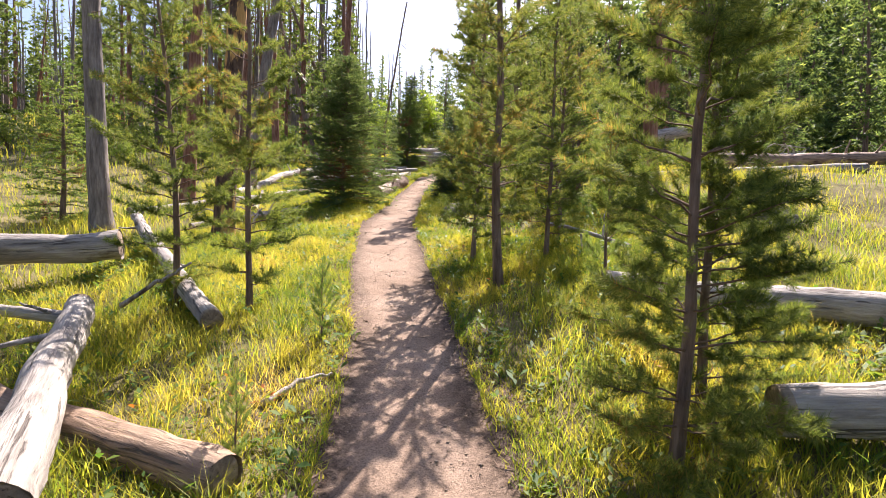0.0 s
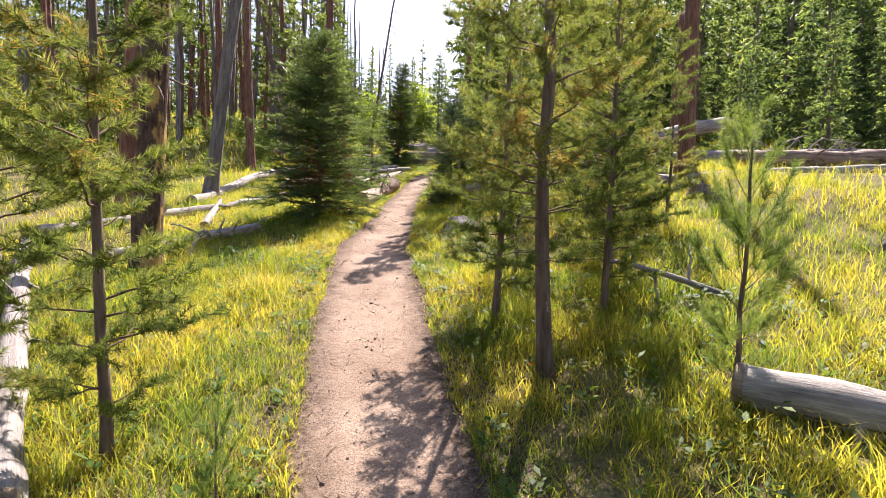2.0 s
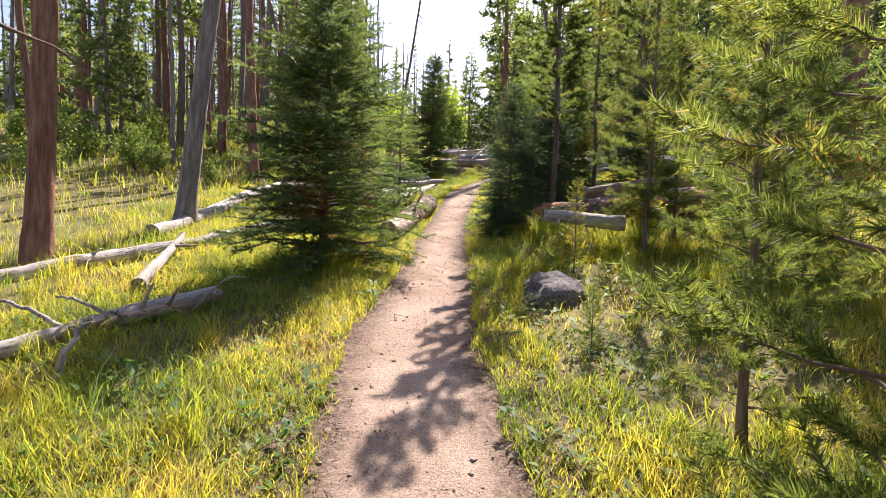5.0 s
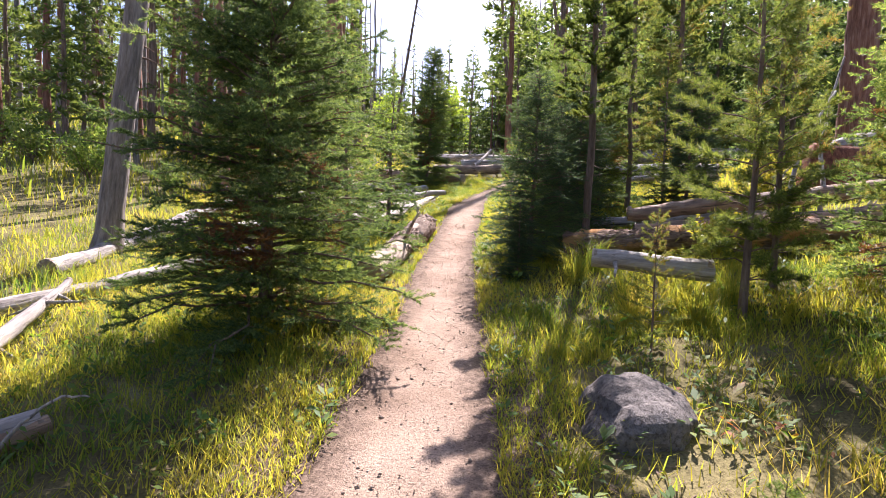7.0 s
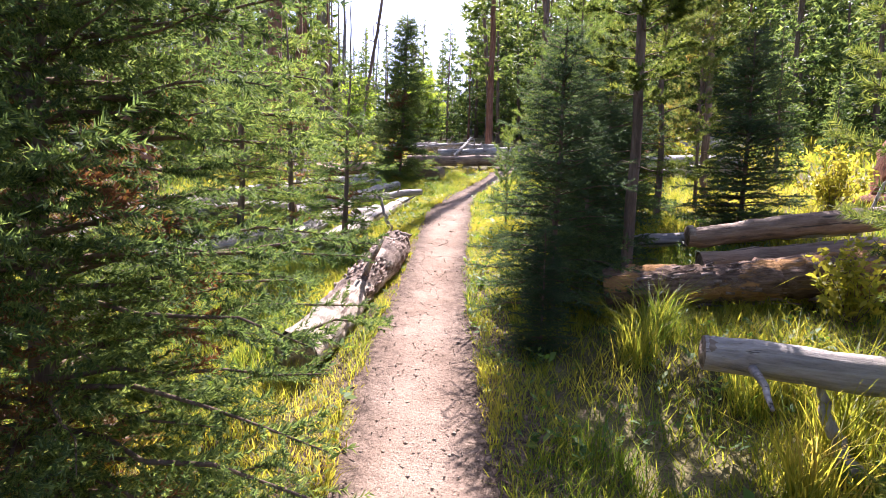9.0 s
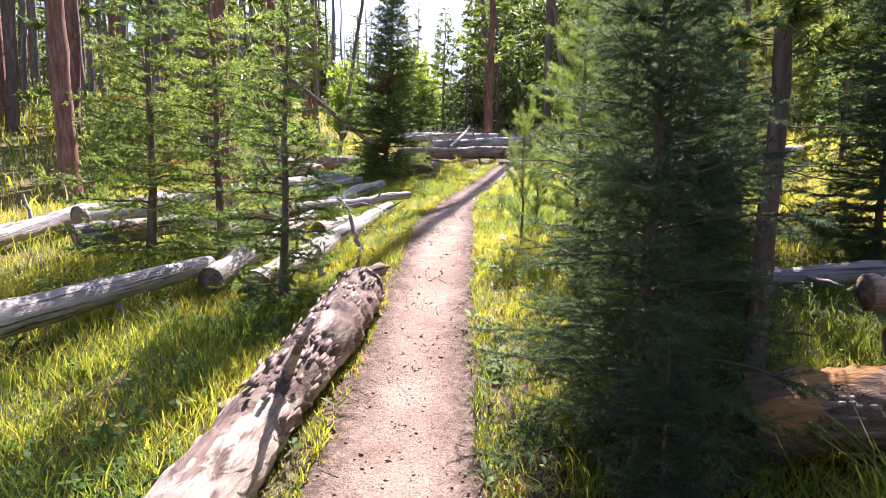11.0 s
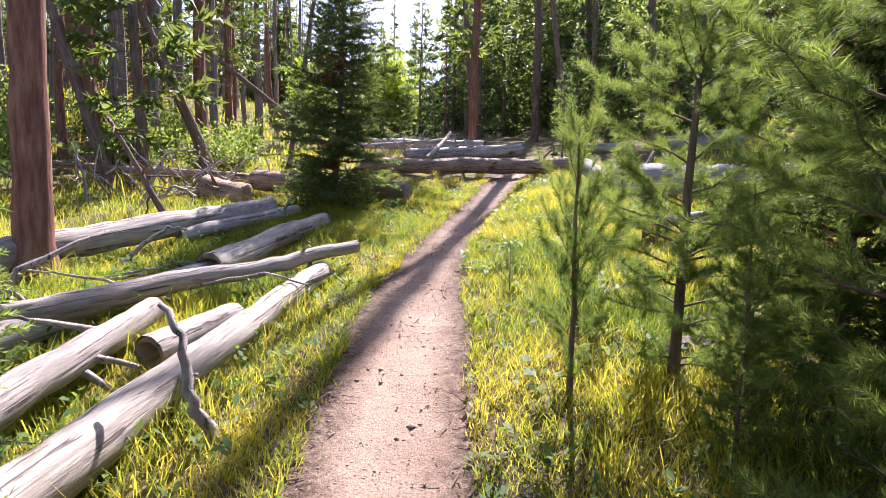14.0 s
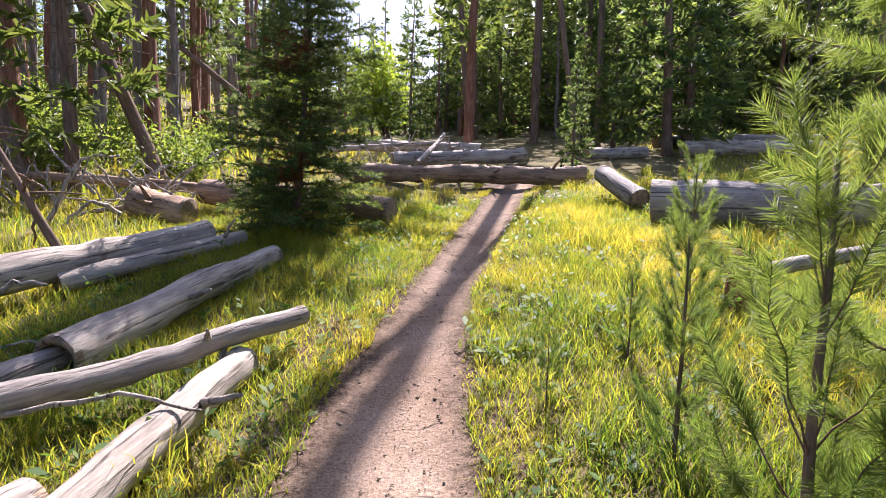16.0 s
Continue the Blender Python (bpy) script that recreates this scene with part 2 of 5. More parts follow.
M_WOOD_BROWN = dead_wood_material("brown_wood", [(0.25, (0.2, 0.13, 0.09)), (0.5, (0.38, 0.27, 0.19)), (0.75, (0.52, 0.4, 0.29))], (0.12, 0.07, 0.045))
M_WOOD_ORANGE = dead_wood_material("orange_wood", [(0.25, (0.24, 0.12, 0.06)), (0.5, (0.45, 0.25, 0.12)), (0.75, (0.58, 0.38, 0.2))], (0.13, 0.08, 0.06))
M_SHAG = bark_material("shaggy_log", [(0.3, (0.09, 0.06, 0.045)), (0.5, (0.22, 0.16, 0.12)), (0.7, (0.36, 0.28, 0.22))], (16, 16, 2.5), 0.03, (0.6, 0.5, 0.38), 1.6)
M_SHAG_ORANGE = bark_material("shaggy_orange_log", [(0.3, (0.08, 0.05, 0.035)), (0.5, (0.2, 0.13, 0.085)), (0.7, (0.34, 0.24, 0.17))], (16, 16, 2.5), 0.03, (0.5, 0.27, 0.1))
M_FLAKE = bark_material("bark_flakes", [(0.3, (0.1, 0.07, 0.052)), (0.5, (0.24, 0.175, 0.135)), (0.7, (0.42, 0.33, 0.26))], (16, 16, 4), 0.01)
M_CUT = dead_wood_material("cut_wood", [(0.25, (0.22, 0.16, 0.11)), (0.5, (0.36, 0.28, 0.2)), (0.75, (0.5, 0.41, 0.31))], (0.1, 0.07, 0.05))
M_ROT = bark_material("rotten_wood", [(0.3, (0.07, 0.03, 0.02)), (0.5, (0.2, 0.08, 0.045)), (0.7, (0.36, 0.17, 0.09))], (12, 12, 4), 0.02)

# ---- terrain ----
SLOPE = math.tan(radians(8))


def ground_z(x, y):
    x, y = np.asarray(x, float), np.asarray(y, float)
    yy = np.where(y > 60, 60 + 0.25 * (y - 60), np.where(y < -30, -30 + 0 * y, y))
    side = 0.1 * np.clip(x - 0.3, 0, 3) + 0.035 * np.clip(x - 3.3, 0, 40) + 0.03 * np.clip(x + 0.8, -4, 0)
    bank = 0.075 * np.clip(y - 15, 0, 25) * np.clip((-x - 5) / 6, 0, 1)
    off = np.clip((np.abs(x - trail_x(y)) - 0.5) / 0.6, 0, 1)
    rough = off * (0.035 * np.sin(1.9 * x + 0.7 * y) * np.sin(1.3 * y - 0.6 * x + 1) + 0.02 * np.sin(4.3 * x + 2) * np.sin(3.7 * y) + 0.02)
    rise = 0.4 * np.clip((x - 2.4) / 2.6, 0, 1) ** 2 * np.clip((y - 6.5) / 3, 0, 1) * np.clip((19 - y) / 4, 0, 1)
    return SLOPE * yy + side + bank + rise + rough


TRAIL_Y = (-30, 0, 2.1, 4, 6, 7.7, 9.2, 10.5, 12, 13.5, 15, 16.5, 18.5, 19.8, 21, 23.2, 25.2, 27.5, 31)
TRAIL_L = (-0.45, -0.47, -0.51, -0.66, -1.03, -1.24, -1.42, -1.3, -1.2, -1.2, -1.08, -1.03, -0.93, -0.7, -0.39, 0.2, 0.76, 1.5, 3.2)
TRAIL_R = (0.5, 0.5, 0.43, 0.18, -0.08, -0.27, -0.47, -0.45, -0.48, -0.49, -0.44, -0.32, -0.16, -0.08, 0.16, 0.85, 1.45, 2.3, 4.1)


def trail_x(y):
    return (np.interp(y, TRAIL_Y, TRAIL_L) + np.interp(y, TRAIL_Y, TRAIL_R)) / 2


def trail_half(y):
    return (np.interp(y, TRAIL_Y, TRAIL_R) - np.interp(y, TRAIL_Y, TRAIL_L)) / 2


# ---- mesh helpers ----


def mesh_from(name, verts, quads=None, tris=None, smooth=False):
    me = bpy.data.meshes.new(name)
    verts = np.asarray(verts, np.float32).reshape(-1, 3)
    parts, sizes = [], []
    for f, k in ((quads, 4), (tris, 3)):
        if f is not None and len(f):
            parts.append(np.asarray(f, np.int32).reshape(-1))
            sizes.append(np.full(len(f), k, np.int32))
    loops, sizes = np.concatenate(parts), np.concatenate(sizes)
    me.vertices.add(len(verts))
    me.vertices.foreach_set("co", verts.reshape(-1))
    me.loops.add(len(loops))
    me.loops.foreach_set("vertex_index", loops)
    me.polygons.add(len(sizes))
    me.polygons.foreach_set("loop_start", np.concatenate([[0], np.cumsum(sizes)[:-1]]).astype(np.int32))
    me.update(calc_edges=True)
    if smooth:
        me.polygons.foreach_set("use_smooth", np.ones(len(sizes), bool))
    me.validate()
    return me


def part(name, me, mat, parent=None, label=""):
    """One mesh object, under a thing where parent is given."""
    ob = new(name, me)
    if not me.materials:
        me.materials.append(mat)
    if parent is not None:
        ob.parent = parent
    return tagged(ob, label)


def thing(name, m, label, category, group="", kind=""):
    ob = new(name)
    ob.empty_display_size = 0.2
    ob.matrix_basis = m
    return tagged(ob, label, category, group, kind)


class Soup:
    """Gathers vertices, quads and triangles for one mesh."""

    def __init__(self):
        self.v, self.q, self.t, self.n = [], [], [], 0

    def add(self, v, q=None, t=None):
        if q is not None and len(q):
            self.q.append(np.asarray(q) + self.n)
        if t is not None and len(t):
            self.t.append(np.asarray(t) + self.n)
        self.v.append(np.asarray(v, float))
        self.n += len(v)

    def mesh(self, name, smooth=False):
        return mesh_from(name, np.concatenate(self.v), np.concatenate(self.q) if self.q else None, np.concatenate(self.t) if self.t else None, smooth)


def tube(points, radii, sides, rng=None, rough=0.0, caps=True):
    """A tapered tube along points; returns vertices, quads, tris."""
    p = np.asarray(points, float)
    r = np.asarray(radii, float)
    d = np.gradient(p, axis=0)
    d /= np.linalg.norm(d, axis=1)[:, None] + 1e-9
    ref = np.array([0.0, 0.0, 1.0]) if abs(d[0][2]) < 0.8 else np.array([1.0, 0.0, 0.0])
    u = np.cross(d, ref)
    u /= np.linalg.norm(u, axis=1)[:, None] + 1e-9
    w = np.cross(d, u)
    a = np.linspace(0, 2 * np.pi, sides, endpoint=False)
    k = np.ones((len(p), sides))
    if rng is not None and rough:
        lob = sum(rng.normal(0, 1) * np.cos(m * a + rng.uniform(0, 6.28)) / m for m in (2, 3, 5))
        k = 1 + rough * (0.5 * lob[None, :] + rng.normal(0, 0.6, (len(p), 1)) * 0.6 + rng.normal(0, 0.5, (len(p), sides)))
    ring = p[:, None, :] + (r[:, None] * k)[:, :, None] * (np.cos(a)[None, :, None] * u[:, None, :] + np.sin(a)[None, :, None] * w[:, None, :])
    v = ring.reshape(-1, 3)
    i, j = np.meshgrid(np.arange(len(p) - 1), np.arange(sides), indexing="ij")
    j2 = (j + 1) % sides
    q = np.stack([i * sides + j, i * sides + j2, (i + 1) * sides + j2, (i + 1) * sides + j], -1).reshape(-1, 4)
    t = None
    if caps:
        n = len(v)
        v = np.concatenate([v, p[:1], p[-1:]])
        s = np.arange(sides)
        s2 = (s + 1) % sides
        last = (len(p) - 1) * sides
        t = np.concatenate([np.stack([s2, s, np.full(sides, n)], -1), np.stack([last + s, last + s2, np.full(sides, n + 1)], -1)])
    return v, q, t


def needles(rng, p0, p1, per_metre, length, width, forward, out=1.0):
    """Thin triangles set round the segments p0-p1."""
    seg = np.linalg.norm(p1 - p0, axis=1)
    count = np.maximum(1, rng.poisson(seg * per_metre))
    idx = np.repeat(np.arange(len(seg)), count)
    n = len(idx)
    f = rng.uniform(0, 1, n)[:, None]
    base = p0[idx] * (1 - f) + p1[idx] * f
    ax = (p1 - p0)[idx] / (seg[idx][:, None] + 1e-9)
    side = rng.normal(0, 1, (n, 3))
    side -= (side * ax).sum(1)[:, None] * ax
    side /= np.linalg.norm(side, axis=1)[:, None] + 1e-9
    d = ax * forward + side * out
    d /= np.linalg.norm(d, axis=1)[:, None]
    wide = np.cross(d, rng.normal(0, 1, (n, 3)))
    wide /= np.linalg.norm(wide, axis=1)[:, None] + 1e-9
    ln = length * rng.uniform(0.7, 1.2, n)[:, None]
    v = np.stack([base - wide * width / 2, base + wide * width / 2, base + d * ln], 1).reshape(-1, 3)
    return v, np.arange(3 * n).reshape(-1, 3)

# ---- the large structure: ground sheet and trail ----


def graded(stops):
    out = []
    for a, b, step in stops:
        out += list(np.arange(a, b, step))
    return np.array(out + [stops[-1][1]])


def grid_mesh(name, X, Y, Z, smooth=True):
    ny, nx = X.shape
    i, j = np.meshgrid(np.arange(ny - 1), np.arange(nx - 1), indexing="ij")
    a = i * nx + j
    q = np.stack([a, a + 1, a + nx + 1, a + nx], -1).reshape(-1, 4)
    return mesh_from(name, np.stack([X, Y, Z], -1).reshape(-1, 3), q, None, smooth)


gx = graded([(-900, -100, 100), (-100, -20, 8), (-20, -6, 0.8), (-6, 6, 0.16), (6, 20, 0.8), (20, 100, 8), (100, 900, 100)])
gy = graded([(-900, -100, 100), (-100, -10, 8), (-10, -2, 0.8), (-2, 30, 0.16), (30, 60, 1), (60, 140, 8), (140, 1500, 100)])
X, Y = np.meshgrid(gx, gy)
near_trail = np.clip((trail_half(Y) - np.abs(X - trail_x(Y))) / 0.12, 0, 1) * (Y < 27)
ground = part("ground", grid_mesh("ground", X, Y, ground_z(X, Y) - 0.06 * near_trail), M_SOIL)
tagged(ground, "forest floor of dark soil and dry litter under grass", "ground", kind="structure")

rng = np.random.default_rng(5)
ty = np.arange(-12, 27.0, 0.06)
ts = np.linspace(-1, 1, 31)
def ragged(n, rng):
    out = np.zeros(n)
    for step, size in ((40, 0.06), (14, 0.035), (5, 0.02), (2, 0.012)):
        k = np.arange(0, n + step, step)
        out += np.interp(np.arange(n), k, rng.normal(0, size, len(k)))
    return out


wob = ragged(len(ty), rng)
wob2 = ragged(len(ty), rng)
half = trail_half(ty) + 0.26
TX = trail_x(ty)[:, None] + ts[None, :] * half[:, None] + np.where(ts[None, :] < 0, -wob[:, None], wob2[:, None]) * np.abs(ts[None, :]) ** 3
TY = np.repeat(ty[:, None], len(ts), 1)
TZ = ground_z(TX, TY) + 0.012 - 0.035 * np.clip(1 - (TX - trail_x(TY)) ** 2 / (trail_half(TY) + 0.05) ** 2, 0, 1) ** 0.7 + 0.006 * np.sin(9 * TX + 3 * TY) * np.sin(7 * TY) + rng.normal(0, 0.0025, TX.shape)
TZ[:, 0] -= 0.03
TZ[:, -1] -= 0.03
trail = part("trail", grid_mesh("trail", TX, TY, TZ), M_TRAIL)
edge_in = np.clip((np.abs(TX - trail_x(TY)) - trail_half(TY) + 0.36) / 0.42, 0, 1)
trail.data.attributes.new("edge", 'FLOAT', 'POINT').data.foreach_set("value", edge_in.reshape(-1).astype(np.float32))
tagged(trail, "narrow trodden footpath of pale pinkish sandy dirt", "footpath", kind="structure")


def surface_z(x, y):
    s = (x - trail_x(y)) / (trail_half(y) + 0.05)
    on = np.abs(s) < 1
    return ground_z(x, y) + np.where(on, 0.012 - 0.035 * np.clip(1 - s ** 2, 0, 1) ** 0.7, 0)


# ---- trees ----


def conifer_soup(seed, H, R, clear, spacing, per_whorl, rise, droop, twig_gap, twig_len, per_metre, nlen, nwid, forward, r0, taper=0.9, shape=0.8, dead=0.0, sides=10, flat=0.5, branch_sides=4, bends=6, thick=1.0, inner=0.22, skirt=0.55, lift=None, vary=0.25, rust=0.0):
    """Trunk, branches and needles of one conifer with its foot at the origin.
    clear: share of the height free of green; dead: share of the clear part that bears bare dead branches."""
    rng = np.random.default_rng(seed)
    nz = max(8, int(H / 0.35))
    zs = np.linspace(-0.15, H, nz)
    lean = np.cumsum(rng.normal(0, 0.012 * H / nz * 3, (nz, 2)), axis=0)
    spine = np.column_stack([lean, zs])
    flare = 1 + 0.45 * np.exp(-np.clip(zs, 0, None) / 0.12)
    rad = r0 * (1 - taper * np.clip(zs, 0, H) / H) * flare + 0.004
    trunk = Soup()
    trunk.add(*tube(spine, rad, sides, rng, 0.06))
    wood, green = [], []

    def spot(z):
        return np.array([np.interp(z, zs, spine[:, 0]), np.interp(z, zs, spine[:, 1]), z]), np.interp(z, zs, rad)

    z = H * clear * (1 - dead)
    while z < H - 0.06:
        f = (z / H - clear) / max(1e-6, 1 - clear)
        bare = f < 0
        n = per_whorl if not bare else max(1, per_whorl // 2)
        turn = rng.uniform(0, 6.28)
        for k in range(n):
            if rng.uniform() < 0.12:
                continue
            a = turn + 6.283 * k / n + rng.normal(0, 0.35)
            zz = z + rng.uniform(-0.35, 0.35) * spacing
            c, tr = spot(zz)
            if bare:
                ln = R * rng.uniform(0.15, 0.75)
            else:
                prof = (1 - f) ** shape * (skirt + (1 - skirt) * min(1, f / 0.18))
                ln = R * prof * rng.uniform(0.9 - vary, 0.9 + vary) + 0.06
            out = np.array([math.cos(a), math.sin(a), 0])
            m = bends
            s = np.linspace(0, 1, m)
            up = rise * (0.4 + 0.9 * max(f, 0)) - (0.25 if bare else 0)
            pts = c + out * (tr * 0.6 + ln * s)[:, None] + np.outer(ln * (up * s - droop * (1 - max(f, 0)) * s * s + 0.25 * rise * s ** 3), [0, 0, 1])
            pts[1:] += rng.normal(0, 0.022 * ln, (m - 1, 3))
            br = thick * (0.004 + 0.008 * ln)
            wood.append(tube(pts, br * (1 - 0.8 * s), branch_sides, caps=False))
            if bare and rng.uniform() < 0.92:
                continue
            # twigs along the branch, mostly sideways
            k0 = min(m - 2, int(inner * m * 1.6))
            green.append((pts[k0:-1], pts[k0 + 1:]))
            nt_ = int(ln / twig_gap)
            if nt_ < 1:
                continue
            tsx = rng.uniform(inner, 1.0, nt_)
            root = np.column_stack([np.interp(tsx, s, pts[:, i]) for i in range(3)])
            side = np.array([-out[1], out[0], 0])
            sg = rng.choice([-1, 1], nt_)[:, None]
            tl = twig_len * (0.45 + 0.8 * (1 - tsx))[:, None] * rng.uniform(0.6, 1.2, (nt_, 1)) * min(1, 0.4 + ln)
            d = out * 0.75 + side * sg * 0.85 + np.column_stack([np.zeros(nt_), np.zeros(nt_), rng.normal(0.12 * rise if lift is None else lift, flat * 0.5, nt_)])
            tip = root + d * tl
            green.append((root, tip))
        z += spacing * rng.uniform(0.8, 1.2)
    top, _ = spot(H)
    green.append((np.array([[top[0], top[1], H - 0.3]]), np.array([[top[0], top[1], H + 0.05]])))
    p0 = np.concatenate([g[0] for g in green])
    p1 = np.concatenate([g[1] for g in green])
    v, t = needles(rng, p0, p1, per_metre, nlen, nwid, forward)
    crown, dry = v.reshape(-1, 3, 3), None
    if rust:
        c = crown.mean(1)
        old = (np.hypot(c[:, 0], c[:, 1]) < 0.5 * R) & (c[:, 2] < 0.55 * H) & (np.sin(4.1 * c[:, 0] + 2) * np.sin(4.7 * c[:, 1]) * np.sin(5.3 * c[:, 2] + 1) + rng.normal(0, 0.12, len(c)) > 0.5 - rust)
        dry = mesh_from("dead_needles", crown[old].reshape(-1, 3), None, np.arange(3 * old.sum()).reshape(-1, 3)) if old.any() else None
        crown = crown[~old]
    crown = mesh_from("needles", crown.reshape(-1, 3), None, np.arange(3 * len(crown)).reshape(-1, 3))
    return trunk.mesh("trunk", True), wood, crown, dry


def conifer(name, m, label, group, bark, leaf, apart=True, **how):
    """apart: every branch a part of its own; else they stay one part, as on trees too far or too dense to tell them apart."""
    t, w, c, dry = conifer_soup(**how)
    ob = thing(name, m, label, "tree", group)
    part("trunk", t, bark, ob)
    if apart:
        for v, q, _ in w:
            part("branch", mesh_from("branch", v, q, None, True), M_TWIG, ob)
    else:
        s = Soup()
        for v, q, _ in w:
            s.add(v, q)
        tagged(part("branchwork", s.mesh("branchwork"), M_TWIG, ob), kind="stuff")
    tagged(part("needles", c, leaf, ob), kind="stuff")
    if dry is not None:
        tagged(part("dead_needles", dry, M_RUST, ob, "rust-brown dead needles"), kind="stuff")
    return ob


def stand(x, y, turn=0.0, size=1.0, tip=0.0, tip_to=0.0, sink=0.03):
    """The pose of something upright on the ground; tip degrees off plumb towards tip_to degrees."""
    return Matrix.Translation((x, y, float(ground_z(x, y)) - sink)) @ Matrix.Rotation(radians(tip_to), 4, 'Z') @ Matrix.Rotation(radians(tip), 4, 'Y') @ Matrix.Rotation(radians(turn - tip_to), 4, 'Z') @ Matrix.Scale(size, 4)


YOUNG = dict(clear=0.12, spacing=0.2, per_whorl=5, rise=0.6, droop=0.25, twig_gap=0.036, twig_len=0.16, per_metre=520, nlen=0.048, nwid=0.0045, forward=0.75, flat=0.8, shape=0.6, thick=0.8, inner=0.25, lift=0.4, vary=0.35)
SPRUCE = dict(clear=0.02, spacing=0.085, per_whorl=8, rise=0.25, droop=0.25, twig_gap=0.03, twig_len=0.22, per_metre=260, nlen=0.027, nwid=0.0068, forward=0.9, flat=0.6, shape=0.7, inner=0.05, vary=0.38, rust=0.1, skirt=0.85)

G_PINE, G_SPRUCE = "young pines along the trail", "spruces along the trail"
L_PINE = "young lodgepole pine with sunlit yellow-green needles and thin stem"

pine_a = conifer("young_pine", stand(-1.62, 4.55, 20, 1, 1.5, 200), L_PINE, G_PINE, M_BARK, M_PINE, seed=11, H=3.5, R=0.55, r0=0.025, **{**YOUNG, "clear": 0.1})
pine_b = conifer("young_pine", stand(-2.3, 4.75, 80, 1, 3.0, 185), L_PINE, G_PINE, M_BARK, M_PINE, seed=12, H=3.5, R=0.6, r0=0.027, **{**YOUNG, "clear": 0.08})
pine_c = conifer("young_pine", stand(0.35, 6.55, 0), L_PINE, G_PINE, M_BARK, M_PINE, seed=13, H=3.3, R=0.62, r0=0.025, **YOUNG)
pine_d = conifer("young_pine", stand(0.6, 5.55, 0, 1, 2.5, 190), "taller young pine with a bare grey-brown stem and sparse needles", G_PINE, M_BARK, M_PINE, seed=14, H=5.2, R=0.72, r0=0.046, **{**YOUNG, "clear": 0.14, "spacing": 0.22, "per_whorl": 5, "dead": 0.6})
pine_e = conifer("young_pine", stand(1.1, 2.25, 0, 1, 2, 10), L_PINE, G_PINE, M_BARK, M_PINE, seed=15, H=3.6, R=0.62, r0=0.026, **{**YOUNG, "clear": 0.02, "per_metre": 900, "nwid": 0.003, "nlen": 0.05, "spacing": 0.17})
for x, y, turn, size, src in [
        (1.2, 6.5, 40, 0.95, pine_c), (1.62, 7.6, 200, 1.0, pine_b), (1.4, 2.75, 120, 0.9, pine_e), (1.45, 11.75, 15, 1.0, pine_c),
        (2.05, 12.3, 140, 1.0, pine_a), (2.55, 11.0, 260, 0.85, pine_d), (3.3, 12.3, 80, 0.9, pine_c), (2.05, 10.2, 300, 0.85, pine_b),
        (0.55, 11.0, 60, 0.3, pine_c), (2.7, 9.0, 10, 0.75, pine_c), (2.1, 16.8, 200, 0.9, pine_d),
        (2.9, 17.6, 70, 0.9, pine_c), (-5.6, 5.6, 120, 1.1, pine_c), (-4.4, 3.2, 20, 0.95, pine_b),
        (0.75, 7.9, 100, 0.8, pine_b), (4.5, 20.6, 20, 0.5, pine_c)]:
    copy_thing(src, stand(x, y, turn, size))

spruce_a = conifer("spruce", stand(-2.12, 11.5, 0, 1, 2, 10), "large dense dark green spruce beside the trail, boughs touching the grass", G_SPRUCE, M_BARK, M_SPRUCE, apart=False, seed=21, H=3.05, R=1.15, r0=0.045, **{**SPRUCE, "shape": 0.52, "rust": 0.22, "per_metre": 400, "nwid": 0.0056})
spruce_b = conifer("spruce", stand(-1.72, 15.7, 0), "young fir with light green needles and orange-brown dead sprays", G_SPRUCE, M_BARK, M_FIR, apart=False, seed=22, H=2.1, R=0.5, r0=0.03, **{**SPRUCE, "per_whorl": 6, "spacing": 0.12, "rust": 0.2})
spruce_c = conifer("spruce", stand(-1.62, 22.7, 0, 1, 2, 10), "tall slender dark spruce standing behind a fallen log", G_SPRUCE, M_BARK, M_SPRUCE, apart=False, seed=23, H=3.8, R=0.95, r0=0.045, **{**SPRUCE, "spacing": 0.1, "per_whorl": 7, "per_metre": 170, "nwid": 0.011, "nlen": 0.04})
spruce_d = conifer("spruce", stand(0.95, 15.35, 0, 0.85), "dense blue-green spruce crowding the trail's edge, shade put into its colour", G_SPRUCE, M_BARK, M_SPRUCE_SHADED, apart=False, seed=24, H=2.7, R=0.72, r0=0.032, **{**SPRUCE, "per_metre": 580, "nlen": 0.024, "nwid": 0.0034, "rust": 0.0, "shape": 0.6})
for x, y, turn, size, src in [
        (-0.08, 13.15, 90, 0.36, spruce_d), (0.14, 13.9, 30, 0.95, spruce_d), (-2.6, 16.75, 200, 1.25, spruce_b), (2.68, 15.9, 70, 1.0, spruce_d), (0.6, 14.65, 200, 0.8, spruce_d),
        (-3.3, 17.0, 60, 1.35, spruce_b), (-6.3, 9.1, 80, 1.3, spruce_b), (1.75, 17.3, 250, 0.8, spruce_c),
        (2.9, 12.0, 20, 1.3, spruce_b), (2.5, 10.5, 170, 1.3, spruce_b)]:
    copy_thing(src, stand(x, y, turn, size))

near_pine = conifer("young_pine", stand(0.78, 17.5, 0), "bushy young pine with long fresh bright green needles", G_PINE, M_BARK, M_FRESH, seed=31, H=2.6, R=0.64, r0=0.025,
                    **{**YOUNG, "clear": 0.06, "per_metre": 1050, "nlen": 0.048, "nwid": 0.0022, "twig_gap": 0.042, "rise": 0.7, "inner": 0.12, "spacing": 0.17})
copy_thing(near_pine, stand(0.95, 16.35, 130, 1.15))
copy_thing(near_pine, stand(0.3, 9.05, 70, 0.19))
copy_thing(near_pine, stand(1.5, 17.3, 250, 1.1))
copy_thing(near_pine, stand(0.66, 16.75, 20, 0.3))
copy_thing(near_pine, stand(0.98, 17.2, 160, 0.4))
